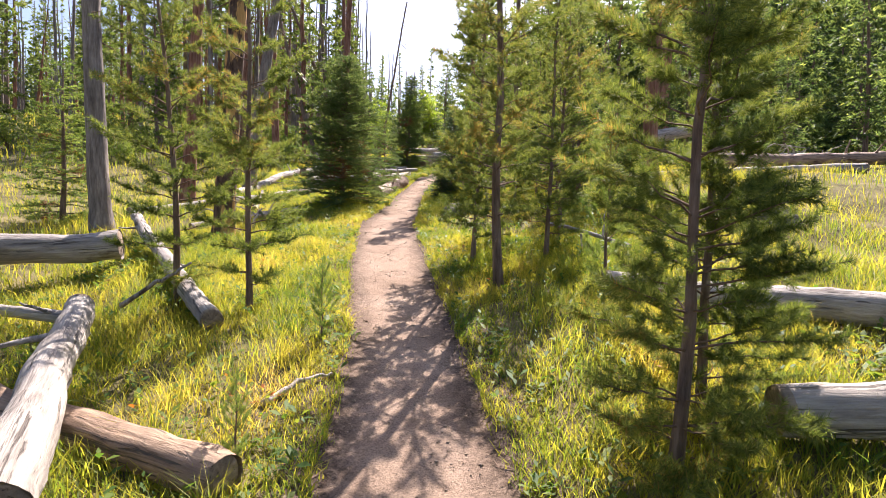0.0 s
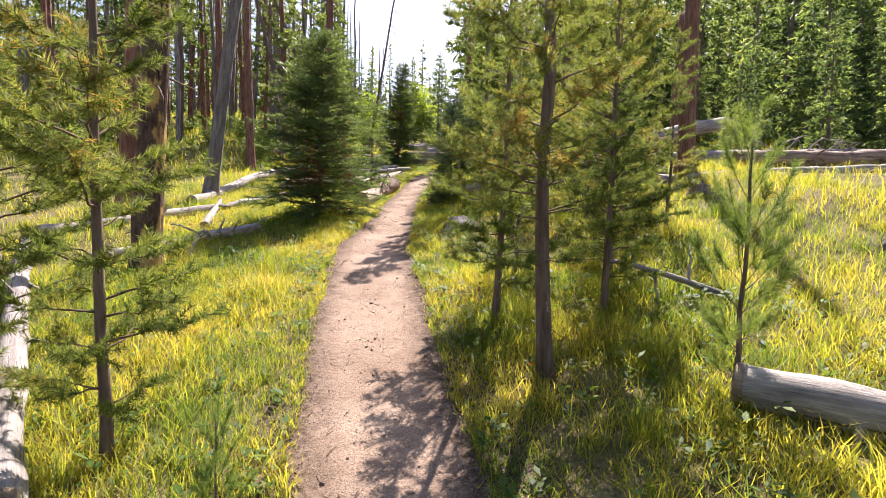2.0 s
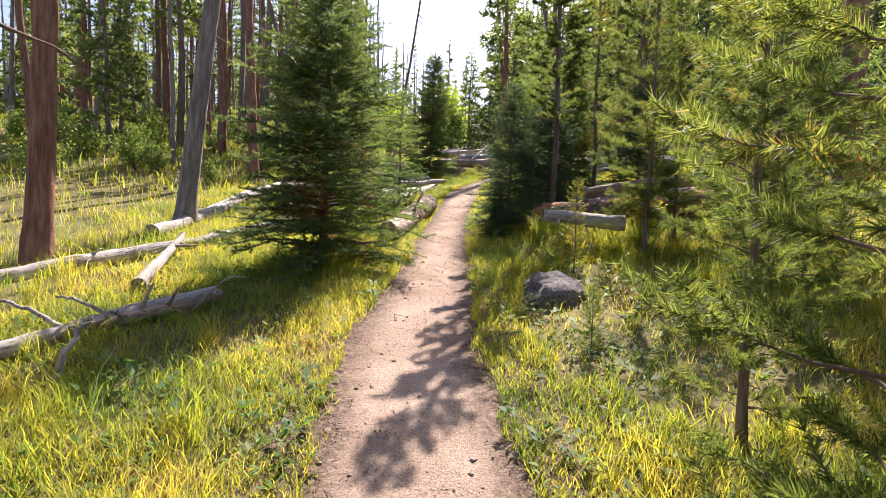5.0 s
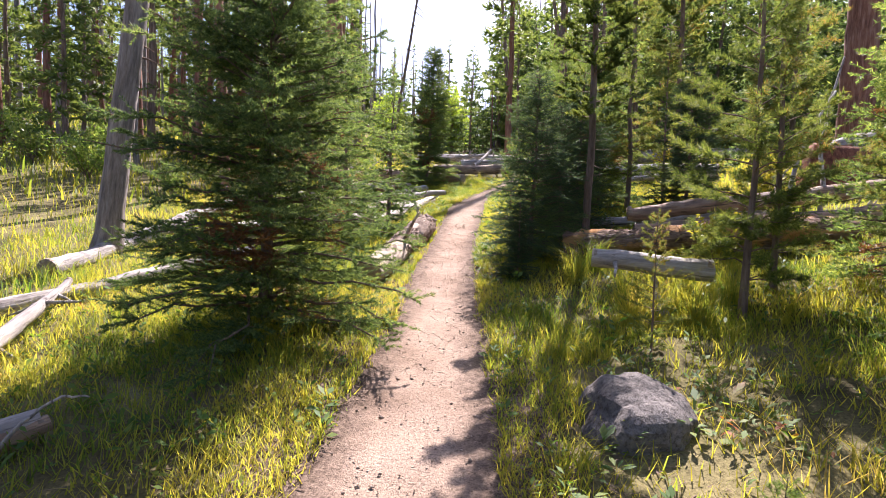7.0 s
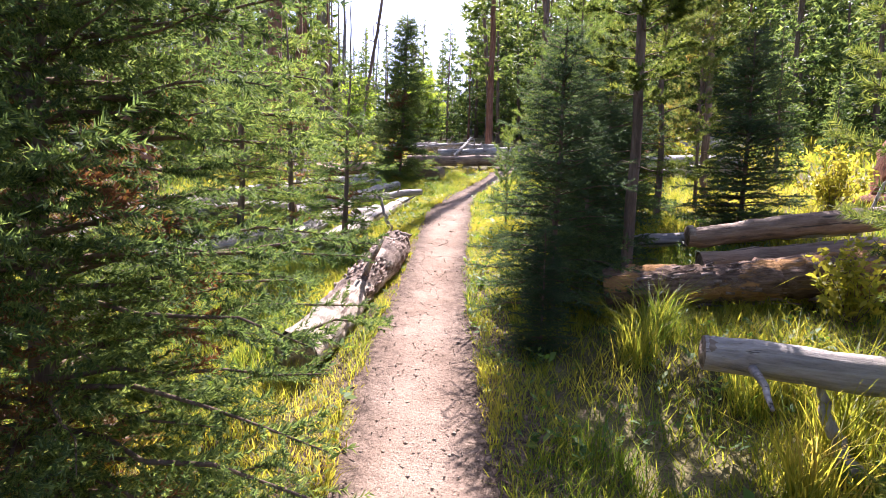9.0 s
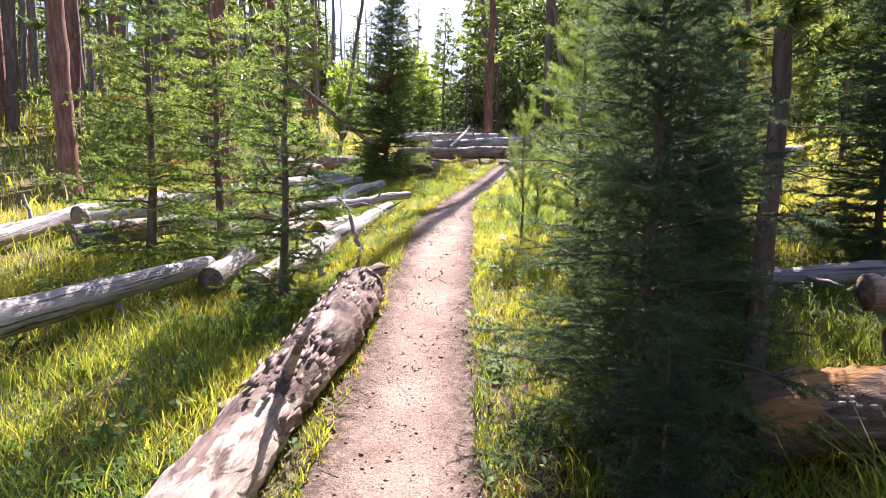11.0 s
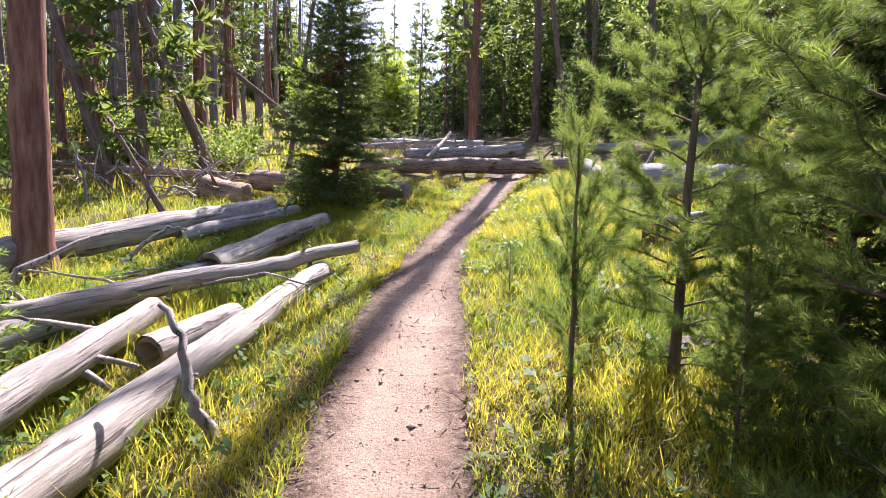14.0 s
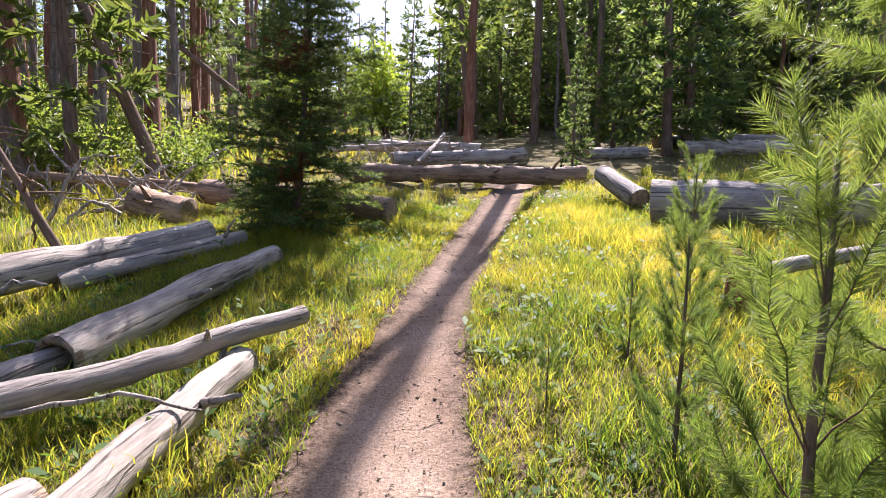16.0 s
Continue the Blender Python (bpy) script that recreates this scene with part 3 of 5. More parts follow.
slim_pine = conifer("pine", stand(3.5, 18.5, 40), "tall slim pine with a bare lower stem among spruces", "slim pines behind the spruces", M_BARK, M_PINE, apart=False, seed=41, H=8.0, R=0.75, r0=0.06,
                    **{**YOUNG, "clear": 0.24, "spacing": 0.22, "per_whorl": 6, "per_metre": 520, "nwid": 0.011, "nlen": 0.06, "twig_gap": 0.06, "dead": 0.4})
copy_thing(slim_pine, stand(0.85, 14.35, 150, 0.8))
sapling = conifer("pine_sapling", stand(0.21, 17.38, 0), "slim pine sapling with tufted needles in the grass", "pine saplings in the meadow", M_BARK, M_FRESH, seed=32, H=1.3, R=0.17, r0=0.011,
                  **{**YOUNG, "clear": 0.12, "spacing": 0.14, "per_metre": 1500, "nlen": 0.05, "nwid": 0.0018, "forward": 0.9, "rise": 1.7, "lift": 1.1, "per_whorl": 4, "twig_gap": 0.045, "thick": 0.5})
for x, y, turn, size in [(0.57, 18.5, 60, 0.7), (1.52, 4.97, 100, 1.1), (-0.85, 3.9, 0, 0.45), (1.5, 20.2, 220, 0.75), (-0.9, 2.35, 200, 0.35), (0.75, 19.4, 20, 0.4), (0.2, 19.0, 80, 0.3)]:
    copy_thing(sapling, stand(x, y, turn, size))

# ---- old trunks near the trail ----


def old_trunk(name, m, H, r0, bark, label, seed, bend=(0, 0), stubs=10, top_taper=0.5, group="", stub_len=0.5):
    rng = np.random.default_rng(seed)
    n = int(H / 0.25)
    zs = np.linspace(-0.2, H, n)
    wav = np.cumsum(rng.normal(0, 0.006, (n, 2)), 0)
    pts = np.column_stack([bend[0] * (zs / H) ** 2 + wav[:, 0], bend[1] * (zs / H) ** 2 + wav[:, 1], zs])
    rad = r0 * (1 - top_taper * np.clip(zs, 0, H) / H) * (1 + 0.4 * np.exp(-np.clip(zs, 0, None) / 0.18))
    ob = thing(name, m, label, "tree trunk", group)
    s = Soup()
    s.add(*tube(pts, rad, 18, rng, 0.07))
    part("trunk", s.mesh("trunk", True), bark, ob)
    for _ in range(stubs):
        z = rng.uniform(0.25, 1) * H
        c = np.array([np.interp(z, zs, pts[:, 0]), np.interp(z, zs, pts[:, 1]), z])
        a = rng.uniform(0, 6.28)
        ln = stub_len * rng.uniform(0.2, 1.2)
        f = np.linspace(0, 1, 6)
        d = np.array([math.cos(a), math.sin(a), rng.uniform(-0.5, 0.2)])
        bp = c + d * (r0 * 0.4 + ln * f)[:, None] + np.outer(0.15 * ln * f ** 2, [0, 0, -1]) + rng.normal(0, 0.02 * ln, (6, 3))
        sb = Soup()
        sb.add(*tube(bp, 0.016 * (1 - 0.75 * f), 5))
        part("dead_branch", sb.mesh("dead_branch", True), M_TWIG, ob)
    return ob


G_OLD = "old trunks near the trail"
old_trunk("tree_trunk", stand(-5.1, 8.2, 0, 1, 2, 180), 9, 0.15, M_BARK_GREY, "slim grey-brown pine trunk beside fallen logs", 41, group=G_OLD)
old_trunk("tree_trunk", stand(-3.2, 8.0, 0, 1, 3.0, 10), 8, 0.145, M_BARK_BURNT, "dead pine trunk with peeling dark bark and orange bare patches", 42, stubs=6, top_taper=0.35, group=G_OLD)
old_trunk("tree_trunk", stand(-5.3, 11.4, 0, 1, 3.5, 10), 9, 0.14, M_BARK_RED, "straight reddish-brown pine trunk", 43, group=G_OLD)
old_trunk("tree_trunk", stand(-5.0, 14.1, 0, 1, 6.0, 10), 9, 0.15, M_BARK_GREY, "leaning grey barkless trunk with short dead branches", 44, bend=(0.5, 0), stubs=16, group=G_OLD)
old_trunk("tree_trunk", stand(-6.2, 20.4, 0, 1, 1, 180), 8, 0.14, M_BARK_RED, "straight reddish-brown pine trunk", 45, group=G_OLD)
old_trunk("tree_trunk", stand(-3.6, 19.5, 0, 1, 1, 10), 8, 0.14, M_BARK_RED, "straight reddish-brown pine trunk", 46, group=G_OLD)


# ---- fallen logs ----


def fallen_log(a, b, r0, r1, label, wood=None, stubs=3, seed=0, group="fallen logs in the grass", sag=0.0, cut=True, rough=0.05, stub_len=0.25):
    """A log from a to b, each (x, y, height of its axis over the ground); local z runs along it."""
    rng = np.random.default_rng(seed + 500)
    wood = wood or M_WOOD
    p = Vector((a[0], a[1], float(ground_z(a[0], a[1])) + a[2]))
    q = Vector((b[0], b[1], float(ground_z(b[0], b[1])) + b[2]))
    d = q - p
    L = d.length
    m = Matrix.Translation(p) @ d.to_track_quat('Z', 'Y').to_matrix().to_4x4()
    ob = thing("fallen_log", m, label, "log", group)
    shaggy = wood in (M_SHAG, M_SHAG_ORANGE)
    n = max(10, int(L / (0.04 if shaggy else 0.1)))
    zs = np.linspace(0, L, n)
    wav = np.cumsum(rng.normal(0, 0.006, (n, 2)), 0)
    wav -= np.outer(zs / L, wav[-1])
    pts = np.column_stack([wav, zs])
    rad = np.linspace(r0, r1, n) * (1 + 0.04 * np.sin(zs * 3.1 + seed))
    s = Soup()
    s.add(*tube(pts, rad, 30 if shaggy else 18, rng, 0.1 if shaggy else rough, caps=False))
    part("log", s.mesh("log", True), wood, ob)
    for k, (end, r, sign) in enumerate(((0, r0, -1), (L, r1, 1))):
        e = Soup()
        if "hollow" in label:
            ring = np.linspace(0, 2 * np.pi, 18, endpoint=False)
            rows = [np.column_stack([np.cos(ring) * r * k, np.sin(ring) * r * k * w, np.full(18, end - sign * inset)]) for inset, k, w in ((0.04, 0.98, 1), (-0.01, 0.95, 0.97), (0.0, 0.8, 0.78), (0.3, 0.72, 0.7))]
            i, j = np.meshgrid(np.arange(3), np.arange(18), indexing="ij")
            j2 = (j + 1) % 18
            e.add(np.concatenate(rows + [np.array([[0, 0, end - sign * 0.32]])]), np.stack([i * 18 + j, i * 18 + j2, i * 18 + 18 + j2, i * 18 + 18 + j], -1).reshape(-1, 4), np.column_stack([54 + np.arange(18), 54 + (np.arange(18) + 1) % 18, np.full(18, 72)]))
        elif cut:
            ep = np.array([[0, 0, end - sign * 0.05], [0, 0, end - sign * 0.012], [0, 0, end - sign * 0.003]])
            e.add(*tube(ep if sign > 0 else ep, np.array([0.97, 0.97, 0.9]) * r, 18, rng, 0.0))
        else:
            f = np.linspace(0, 1, 6)
            ep = np.column_stack([rng.normal(0, 0.12 * r, 6) * f, rng.normal(0, 0.12 * r, 6) * f, end - sign * 0.05 + sign * f * 2.2 * r])
            e.add(*tube(ep, r * (1 - 0.85 * f ** 1.4), 12, rng, 0.2))
        part("hollow_end" if "hollow" in label else "cut_end" if cut else "broken_end", e.mesh("cut_end", False), M_CUT if wood is not M_WOOD or cut else wood, ob)
    if shaggy:
        flakes = Soup()
        box = np.array([[0, 2, 3, 1], [0, 1, 5, 4], [1, 3, 7, 5], [3, 2, 6, 7], [2, 0, 4, 6], [4, 5, 7, 6]])
        for _ in range(int(110 * L)):
            z = rng.uniform(0.02 if wood is M_SHAG_ORANGE else 0.38, 0.97) * L
            ang = rng.uniform(0, 6.28)
            rr = np.interp(z, zs, rad) * 0.99
            out, tan = np.array([math.cos(ang), math.sin(ang), 0]), np.array([-math.sin(ang), math.cos(ang), 0])
            w, ln, th = rng.uniform(0.012, 0.035), rng.uniform(0.03, 0.11), rng.uniform(0.004, 0.009)
            lift = rng.uniform(0.0, 0.02)
            corners = [out * (rr + th * (k & 1) + lift * (k >> 2)) + tan * w * ((k >> 1 & 1) - 0.5) * (1 - 0.4 * (k >> 2)) + np.array([0, 0, z + ln * (k >> 2)]) for k in range(8)]
            flakes.add(np.array(corners), box)
        tagged(part("flaking_bark", flakes.mesh("flaking_bark"), M_FLAKE, ob, "loose curling flakes of old bark"), kind="stuff")
    for _ in range(stubs):
        z = rng.uniform(0.1, 0.92) * L
        ang = rng.uniform(0, 6.28)
        ln = stub_len * rng.uniform(0.3, 1.3)
        f = np.linspace(0, 1, 6)
        rr = np.interp(z, zs, rad)
        dirn = np.array([math.cos(ang), math.sin(ang), rng.uniform(-0.3, 0.8)])
        bp = np.array([0, 0, z]) + dirn * (0.5 * rr + (0.5 * rr + ln) * f)[:, None] + rng.normal(0, 0.03 * ln, (6, 3)) * f[:, None]
        sb = Soup()
        sb.add(*tube(bp, (0.012 + 0.14 * rr) * (1 - 0.65 * f), 7, rng, 0.08))
        part("branch_stub", sb.mesh("branch_stub", True), wood, ob)
    return ob


GREY = "barkless silver-grey fallen log lying in the grass"
BROWN = "brown weathered fallen log with cracked wood"
LOGS = [
    # beside the start of the trail
    ((-2.5, 3.7, 0.36), (-1.4, 1.55, 0.28), 0.09, 0.13, "pale scarred fallen log resting across another log", M_WOOD, 4),
    ((-0.86, 2.1, 0.1), (-2.9, 3.0, 0.12), 0.1, 0.13, GREY, M_WOOD_BROWN, 3),
    ((-3.4, 5.75, 0.32), (-5.4, 5.0, 0.35), 0.15, 0.17, GREY, M_WOOD, 2),
    ((-1.72, 4.05, 0.1), (-4.6, 8.2, 0.3), 0.085, 0.07, GREY, M_WOOD, 5),
    ((-2.6, 3.9, 0.2), (-4.6, 4.3, 0.2), 0.05, 0.04, GREY, M_WOOD, 3),
    ((1.5, 4.95, 0.12), (3.6, 3.3, 0.14), 0.11, 0.14, GREY, M_WOOD, 1),
    ((1.62, 2.42, 0.16), (3.4, 2.2, 0.17), 0.12, 0.14, GREY, M_WOOD, 2),
    ((1.3, 6.65, 0.36), (2.2, 6.3, 0.06), 0.018, 0.026, "thin bleached stick lying in the grass", M_WOOD, 2),
    ((4.1, 13.0, 0.12), (9.5, 12.6, 0.12), 0.1, 0.12, GREY, M_WOOD, 3),
    ((5.4, 16.6, 0.75), (7.4, 16.9, 1.15), 0.2, 0.17, "broken pale log end propped on a stump", M_WOOD, 1),
    ((5.3, 15.6, 0.2), (7.3, 16.0, 0.25), 0.16, 0.14, GREY, M_WOOD, 2),
    ((7.2, 16.6, 0.25), (12.5, 16.0, 0.3), 0.14, 0.12, GREY, M_WOOD, 8),
    ((6.2, 14.0, 0.2), (11.0, 13.6, 0.25), 0.18, 0.16, BROWN, M_WOOD_BROWN, 6),
    ((10.0, 20.0, 0.2), (16.0, 19.5, 0.2), 0.2, 0.18, GREY, M_WOOD, 3),
    # meadow on the open side
    ((-5.6, 9.8, 0.1), (-3.1, 13.9, 0.1), 0.09, 0.07, GREY, M_WOOD, 3),
    ((-4.9, 13.0, 0.1), (-4.9, 18.6, 0.2), 0.11, 0.1, GREY, M_WOOD, 3),
    ((-3.9, 8.5, 0.08), (-2.65, 9.95, 0.1), 0.07, 0.065, GREY, M_WOOD, 5),
    ((-3.3, 9.1, 0.07), (-2.6, 9.95, 0.1), 0.05, 0.04, BROWN, M_WOOD_BROWN, 3),
    ((-3.58, 10.4, 0.08), (-3.95, 12.0, 0.25), 0.07, 0.03, "short forked grey log with a bare branch", M_WOOD, 4),
    # beside the trail past the large spruce
    ((-1.55, 12.75, 0.15), (-1.17, 15.6, 0.16), 0.125, 0.15, "thick fallen log with shaggy bark, sunlit on its trail side", M_SHAG, 2),
    ((-1.4, 16.05, 0.06), (-1.1, 16.25, 0.1), 0.075, 0.055, "split dark weathered log piece beside the trail", M_WOOD_BROWN, 2),
    ((0.52, 13.75, 0.2), (3.6, 13.5, 0.1), 0.15, 0.165, "thick orange-brown log with shaggy peeling bark", M_SHAG_ORANGE, 2),
    ((0.4, 12.0, 0.48), (1.3, 11.85, 0.34), 0.075, 0.09, "barkless grey log end raised off the grass", M_WOOD, 2),
    ((1.35, 14.3, 0.42), (4.6, 13.9, 0.36), 0.09, 0.11, BROWN, M_WOOD_BROWN, 2),
    ((1.4, 14.15, 0.2), (4.6, 13.65, 0.12), 0.1, 0.12, BROWN, M_WOOD_BROWN, 3),
    ((0.95, 15.55, 0.12), (3.4, 15.1, 0.12), 0.07, 0.08, GREY, M_WOOD, 3),
    # the heap of long logs before the clearing
    ((-1.27, 19.35, 0.08), (-1.98, 15.8, 0.12), 0.08, 0.12, GREY, M_WOOD, 3),
    ((-1.03, 19.68, 0.2), (-3.9, 16.8, 0.26), 0.05, 0.11, GREY, M_WOOD, 3),
    ((-2.26, 21.8, 0.17), (-4.6, 18.0, 0.24), 0.11, 0.16, GREY, M_WOOD, 2),
    ((-2.1, 18.2, 0.13), (-2.35, 15.9, 0.15), 0.08, 0.1, GREY, M_WOOD, 3),
    ((-1.65, 18.3, 0.1), (-1.9, 17.7, 0.1), 0.085, 0.09, "short hollow grey log piece with sawn ends", M_WOOD, 0),
    ((-1.55, 21.3, 0.1), (-2.15, 19.3, 0.12), 0.08, 0.13, "pale twisted hollow log in shaded grass", M_WOOD, 3),
    ((-2.1, 19.6, 0.08), (-2.9, 17.4, 0.1), 0.06, 0.1, GREY, M_WOOD, 3),
    ((-2.0, 22.0, 0.1), (-2.9, 20.6, 0.1), 0.06, 0.08, GREY, M_WOOD, 2),
    ((-2.45, 16.1, 0.2), (-3.4, 14.0, 0.3), 0.07, 0.12, GREY, M_WOOD, 4),
    ((-0.6, 23.1, 0.17), (-3.1, 24.2, 0.24), 0.16, 0.17, BROWN, M_WOOD_BROWN, 1),
    ((-3.0, 23.4, 0.17), (-3.7, 23.6, 0.2), 0.17, 0.19, BROWN, M_WOOD_BROWN, 5),
    ((-3.2, 24.6, 0.2), (-7.0, 24.9, 0.2), 0.07, 0.06, BROWN, M_WOOD_BROWN, 9),
    # logs across the end of the trail
    ((-1.6, 27.1, 0.2), (2.6, 25.8, 0.18), 0.16, 0.15, BROWN, M_WOOD_BROWN, 5),
    ((-0.7, 29.0, 0.3), (2.4, 29.8, 0.25), 0.15, 0.17, GREY, M_WOOD, 4),
    ((-2.6, 33.0, 0.4), (1.6, 31.5, 0.3), 0.17, 0.15, GREY, M_WOOD, 6),
    ((-3.0, 31.0, 0.3), (0.4, 30.2, 0.6), 0.08, 0.06, GREY, M_WOOD, 8),
    ((-0.2, 28.2, 0.3), (0.5, 30.4, 0.8), 0.06, 0.04, GREY, M_WOOD, 6),
    ((2.33, 24.3, 0.38), (2.5, 23.4, 0.15), 0.13, 0.14, "short pale log piece tipped on its end", M_WOOD, 0),
    ((2.32, 22.65, 0.26), (5.4, 20.9, 0.3), 0.25, 0.22, "thick pale log with sawn end and bare orange wood", M_WOOD, 2),
    ((1.85, 20.1, 0.2), (4.4, 20.6, 0.32), 0.05, 0.06, GREY, M_WOOD, 1),
    ((3.9, 29.8, 0.2), (5.6, 30.4, 0.2), 0.14, 0.14, GREY, M_WOOD, 2),
    ((6.6, 30.4, 0.25), (11.0, 31.0, 0.25), 0.2, 0.2, GREY, M_WOOD, 4),
    ((7.5, 34.0, 0.25), (14.0, 35.0, 0.25), 0.2, 0.2, GREY, M_WOOD, 4),
]
for i, (a, b, r0, r1, label, wood, stubs) in enumerate(LOGS):
    fallen_log(a, b, r0, r1, label, wood, stubs, seed=i, cut=not ("split" in label or "broken" in label), rough=0.09 if wood is not M_WOOD else 0.045)


def bare_branch(pts, r, label, group="bare sticks among the logs"):
    """A crooked dead branch through pts, each (x, y, height over the ground)."""
    p = np.array([(x, y, float(ground_z(x, y)) + h) for x, y, h in pts])
    f = np.linspace(0, 1, 4 * len(p))
    src = np.linspace(0, 1, len(p))
    rng = np.random.default_rng(int(abs(p[0][0]) * 1000))
    c = np.column_stack([np.interp(f, src, p[:, i]) for i in range(3)]) - p[0]
    c[1:-1] += rng.normal(0, r * 0.35, (len(f) - 2, 3))
    s = Soup()
    s.add(*tube(c, r * (1 - 0.6 * f), 7, rng, 0.08))
    ob = part("dead_branch", s.mesh("dead_branch", True), M_WOOD)
    ob.matrix_basis = Matrix.Translation(p[0])
    return tagged(ob, label, "branch", group)


bare_branch([(0.95, 11.75, 0.0), (0.9, 11.9, 0.2), (0.86, 11.93, 0.36)], 0.035, "crooked dead root propping a raised log")
BARE = "crooked bleached bare branch leaning among fallen logs"
for pts, r in [
        ([(-1.35, 17.05, 0.0), (-1.4, 17.0, 0.2), (-1.5, 17.1, 0.42), (-1.62, 17.2, 0.52)], 0.03),
        ([(-1.55, 16.1, 0.1), (-1.6, 16.15, 0.3), (-1.75, 16.2, 0.42)], 0.03),
        ([(-2.5, 16.7, 0.0), (-2.6, 17.0, 0.5), (-2.55, 17.4, 0.95)], 0.03), ([(-2.75, 17.2, 0.1), (-2.65, 17.3, 0.5), (-2.7, 17.4, 0.85)], 0.022),
        ([(-3.1, 18.1, 0.1), (-2.9, 18.3, 0.4), (-2.6, 18.7, 0.5)], 0.03), ([(-4.3, 22.8, 0.0), (-4.1, 22.9, 0.5), (-4.0, 23.0, 0.75), (-3.6, 23.0, 0.8)], 0.03),
        ([(-3.7, 23.2, 0.1), (-3.9, 23.0, 0.3), (-4.2, 22.9, 0.0)], 0.03), ([(-4.6, 24.4, 0.2), (-4.9, 24.3, 0.6), (-5.3, 24.5, 0.9)], 0.025),
        ([(3.0, 13.9, 0.3), (3.3, 14.2, 1.0), (3.8, 14.4, 1.6)], 0.03), ([(3.4, 13.9, 0.3), (3.6, 14.3, 1.1), (4.0, 14.6, 2.0)], 0.03),
        ([(7.5, 15.8, 0.0), (8.0, 15.6, 0.5), (8.8, 15.7, 0.7)], 0.025), ([(8.4, 15.5, 0.0), (8.9, 15.4, 0.6), (9.8, 15.3, 0.5)], 0.025),
        ([(-2.5, 4.2, 0.2), (-2.1, 4.0, 0.45), (-1.9, 4.1, 0.55)], 0.02), ([(-0.95, 2.9, 0.02), (-0.8, 3.15, 0.05), (-0.65, 3.3, 0.04)], 0.02)]:
    bare_branch(pts, r, BARE)


brush = np.random.default_rng(93)
for cx, cy, sx, sy, n, hmax in [(-4.6, 24.2, 1.7, 0.6, 48, 0.8), (-0.6, 30.2, 1.9, 0.9, 34, 0.8), (8.6, 15.2, 1.6, 0.6, 16, 0.7), (-2.7, 18.6, 0.6, 1.2, 8, 0.35), (-3.0, 9.3, 0.5, 0.5, 6, 0.3), (4.0, 14.6, 0.8, 0.3, 5, 0.9)]:
    for _ in range(n):
        x, y = cx + brush.normal(0, sx * 0.6), cy + brush.normal(0, sy * 0.6)
        if abs(x - trail_x(y)) < 1.6:
            continue
        a, ln, h = brush.uniform(0, 6.28), brush.uniform(0.4, 1.2), brush.uniform(0.1, hmax)
        dx, dy = math.cos(a) * ln, math.sin(a) * ln * 0.5
        bare_branch([(x, y, 0.03), (x + dx * 0.4, y + dy * 0.4, h * 0.7), (x + dx * 0.75, y + dy * 0.7, h), (x + dx, y + dy, h * brush.uniform(0.5, 1.2))], brush.uniform(0.01, 0.024), "thin bleached dead branch in a tangle of brushwood", "brushwood tangles")


def stump(x, y, r, h, label, mat, seed):
    rng = np.random.default_rng(seed)
    zs = np.array([-0.1, 0, 0.08, 0.4 * h, 0.8 * h, h, h * 0.93])
    rad = r * np.array([1.5, 1.35, 1.1, 1, 0.95, 0.75, 0.3])
    s = Soup()
    s.add(*tube(np.column_stack([rng.normal(0, 0.01, 7), rng.normal(0, 0.01, 7), zs]), rad, 16, rng, 0.16))
    ob = part("stump", s.mesh("stump"), mat)
    ob.matrix_basis = stand(x, y, seed * 40)
    return tagged(ob, label, "stump", "rotten stumps")


stump(1.74, 20.0, 0.08, 0.42, "short charred brown stump in yellow grass", M_ROT, 1)
stump(5.2, 16.4, 0.5, 0.8, "broken root plate of red rotten wood", M_ROT, 2)
stump(4.2, 11.3, 0.16, 0.25, "low weathered stump in sunlit grass", M_WOOD_BROWN, 3)


def rock(x, y, size, label, seed, sink=0.3):
    bm = bmesh.new()
    bmesh.ops.create_icosphere(bm, subdivisions=4, radius=1)
    for v in bm.verts:
        c = v.co.copy()
        k = 1 + 0.2 * noise.noise(c * 1.1 + Vector((seed, 0, 0))) + 0.12 * noise.noise(c * 3 + Vector((0, seed, 0))) + 0.04 * noise.noise(c * 9)
        v.co = Vector((c.x * size[0], c.y * size[1], c.z * size[2])) * k
    me = bpy.data.meshes.new("rock")
    bm.to_mesh(me)
    bm.free()
    ob = part("rock", me, M_ROCK)
    ob.matrix_basis = stand(x, y, seed * 33, 1, sink=sink * size[2])
    return tagged(ob, label, "rock", "boulders beside the trail")


rock(0.24, 10.25, (0.33, 0.3, 0.3), "grey granite boulder sunk in grass beside the trail", 3)
rock(4.5, 7.4, (0.35, 0.3, 0.28), "pale granite boulder in sunlit grass", 7)
rock(0.0, 19.78, (0.075, 0.06, 0.05), "small pale stone at the trail's edge", 5)
rock(0.1, 20.3, (0.05, 0.04, 0.03), "small pale stone at the trail's edge", 9)
rock(1.0, 17.75, (0.17, 0.15, 0.16), "round grey boulder under a young pine", 11)
rock(-0.02, 9.05, (0.1, 0.08, 0.07), "small grey stone in the grass", 13)

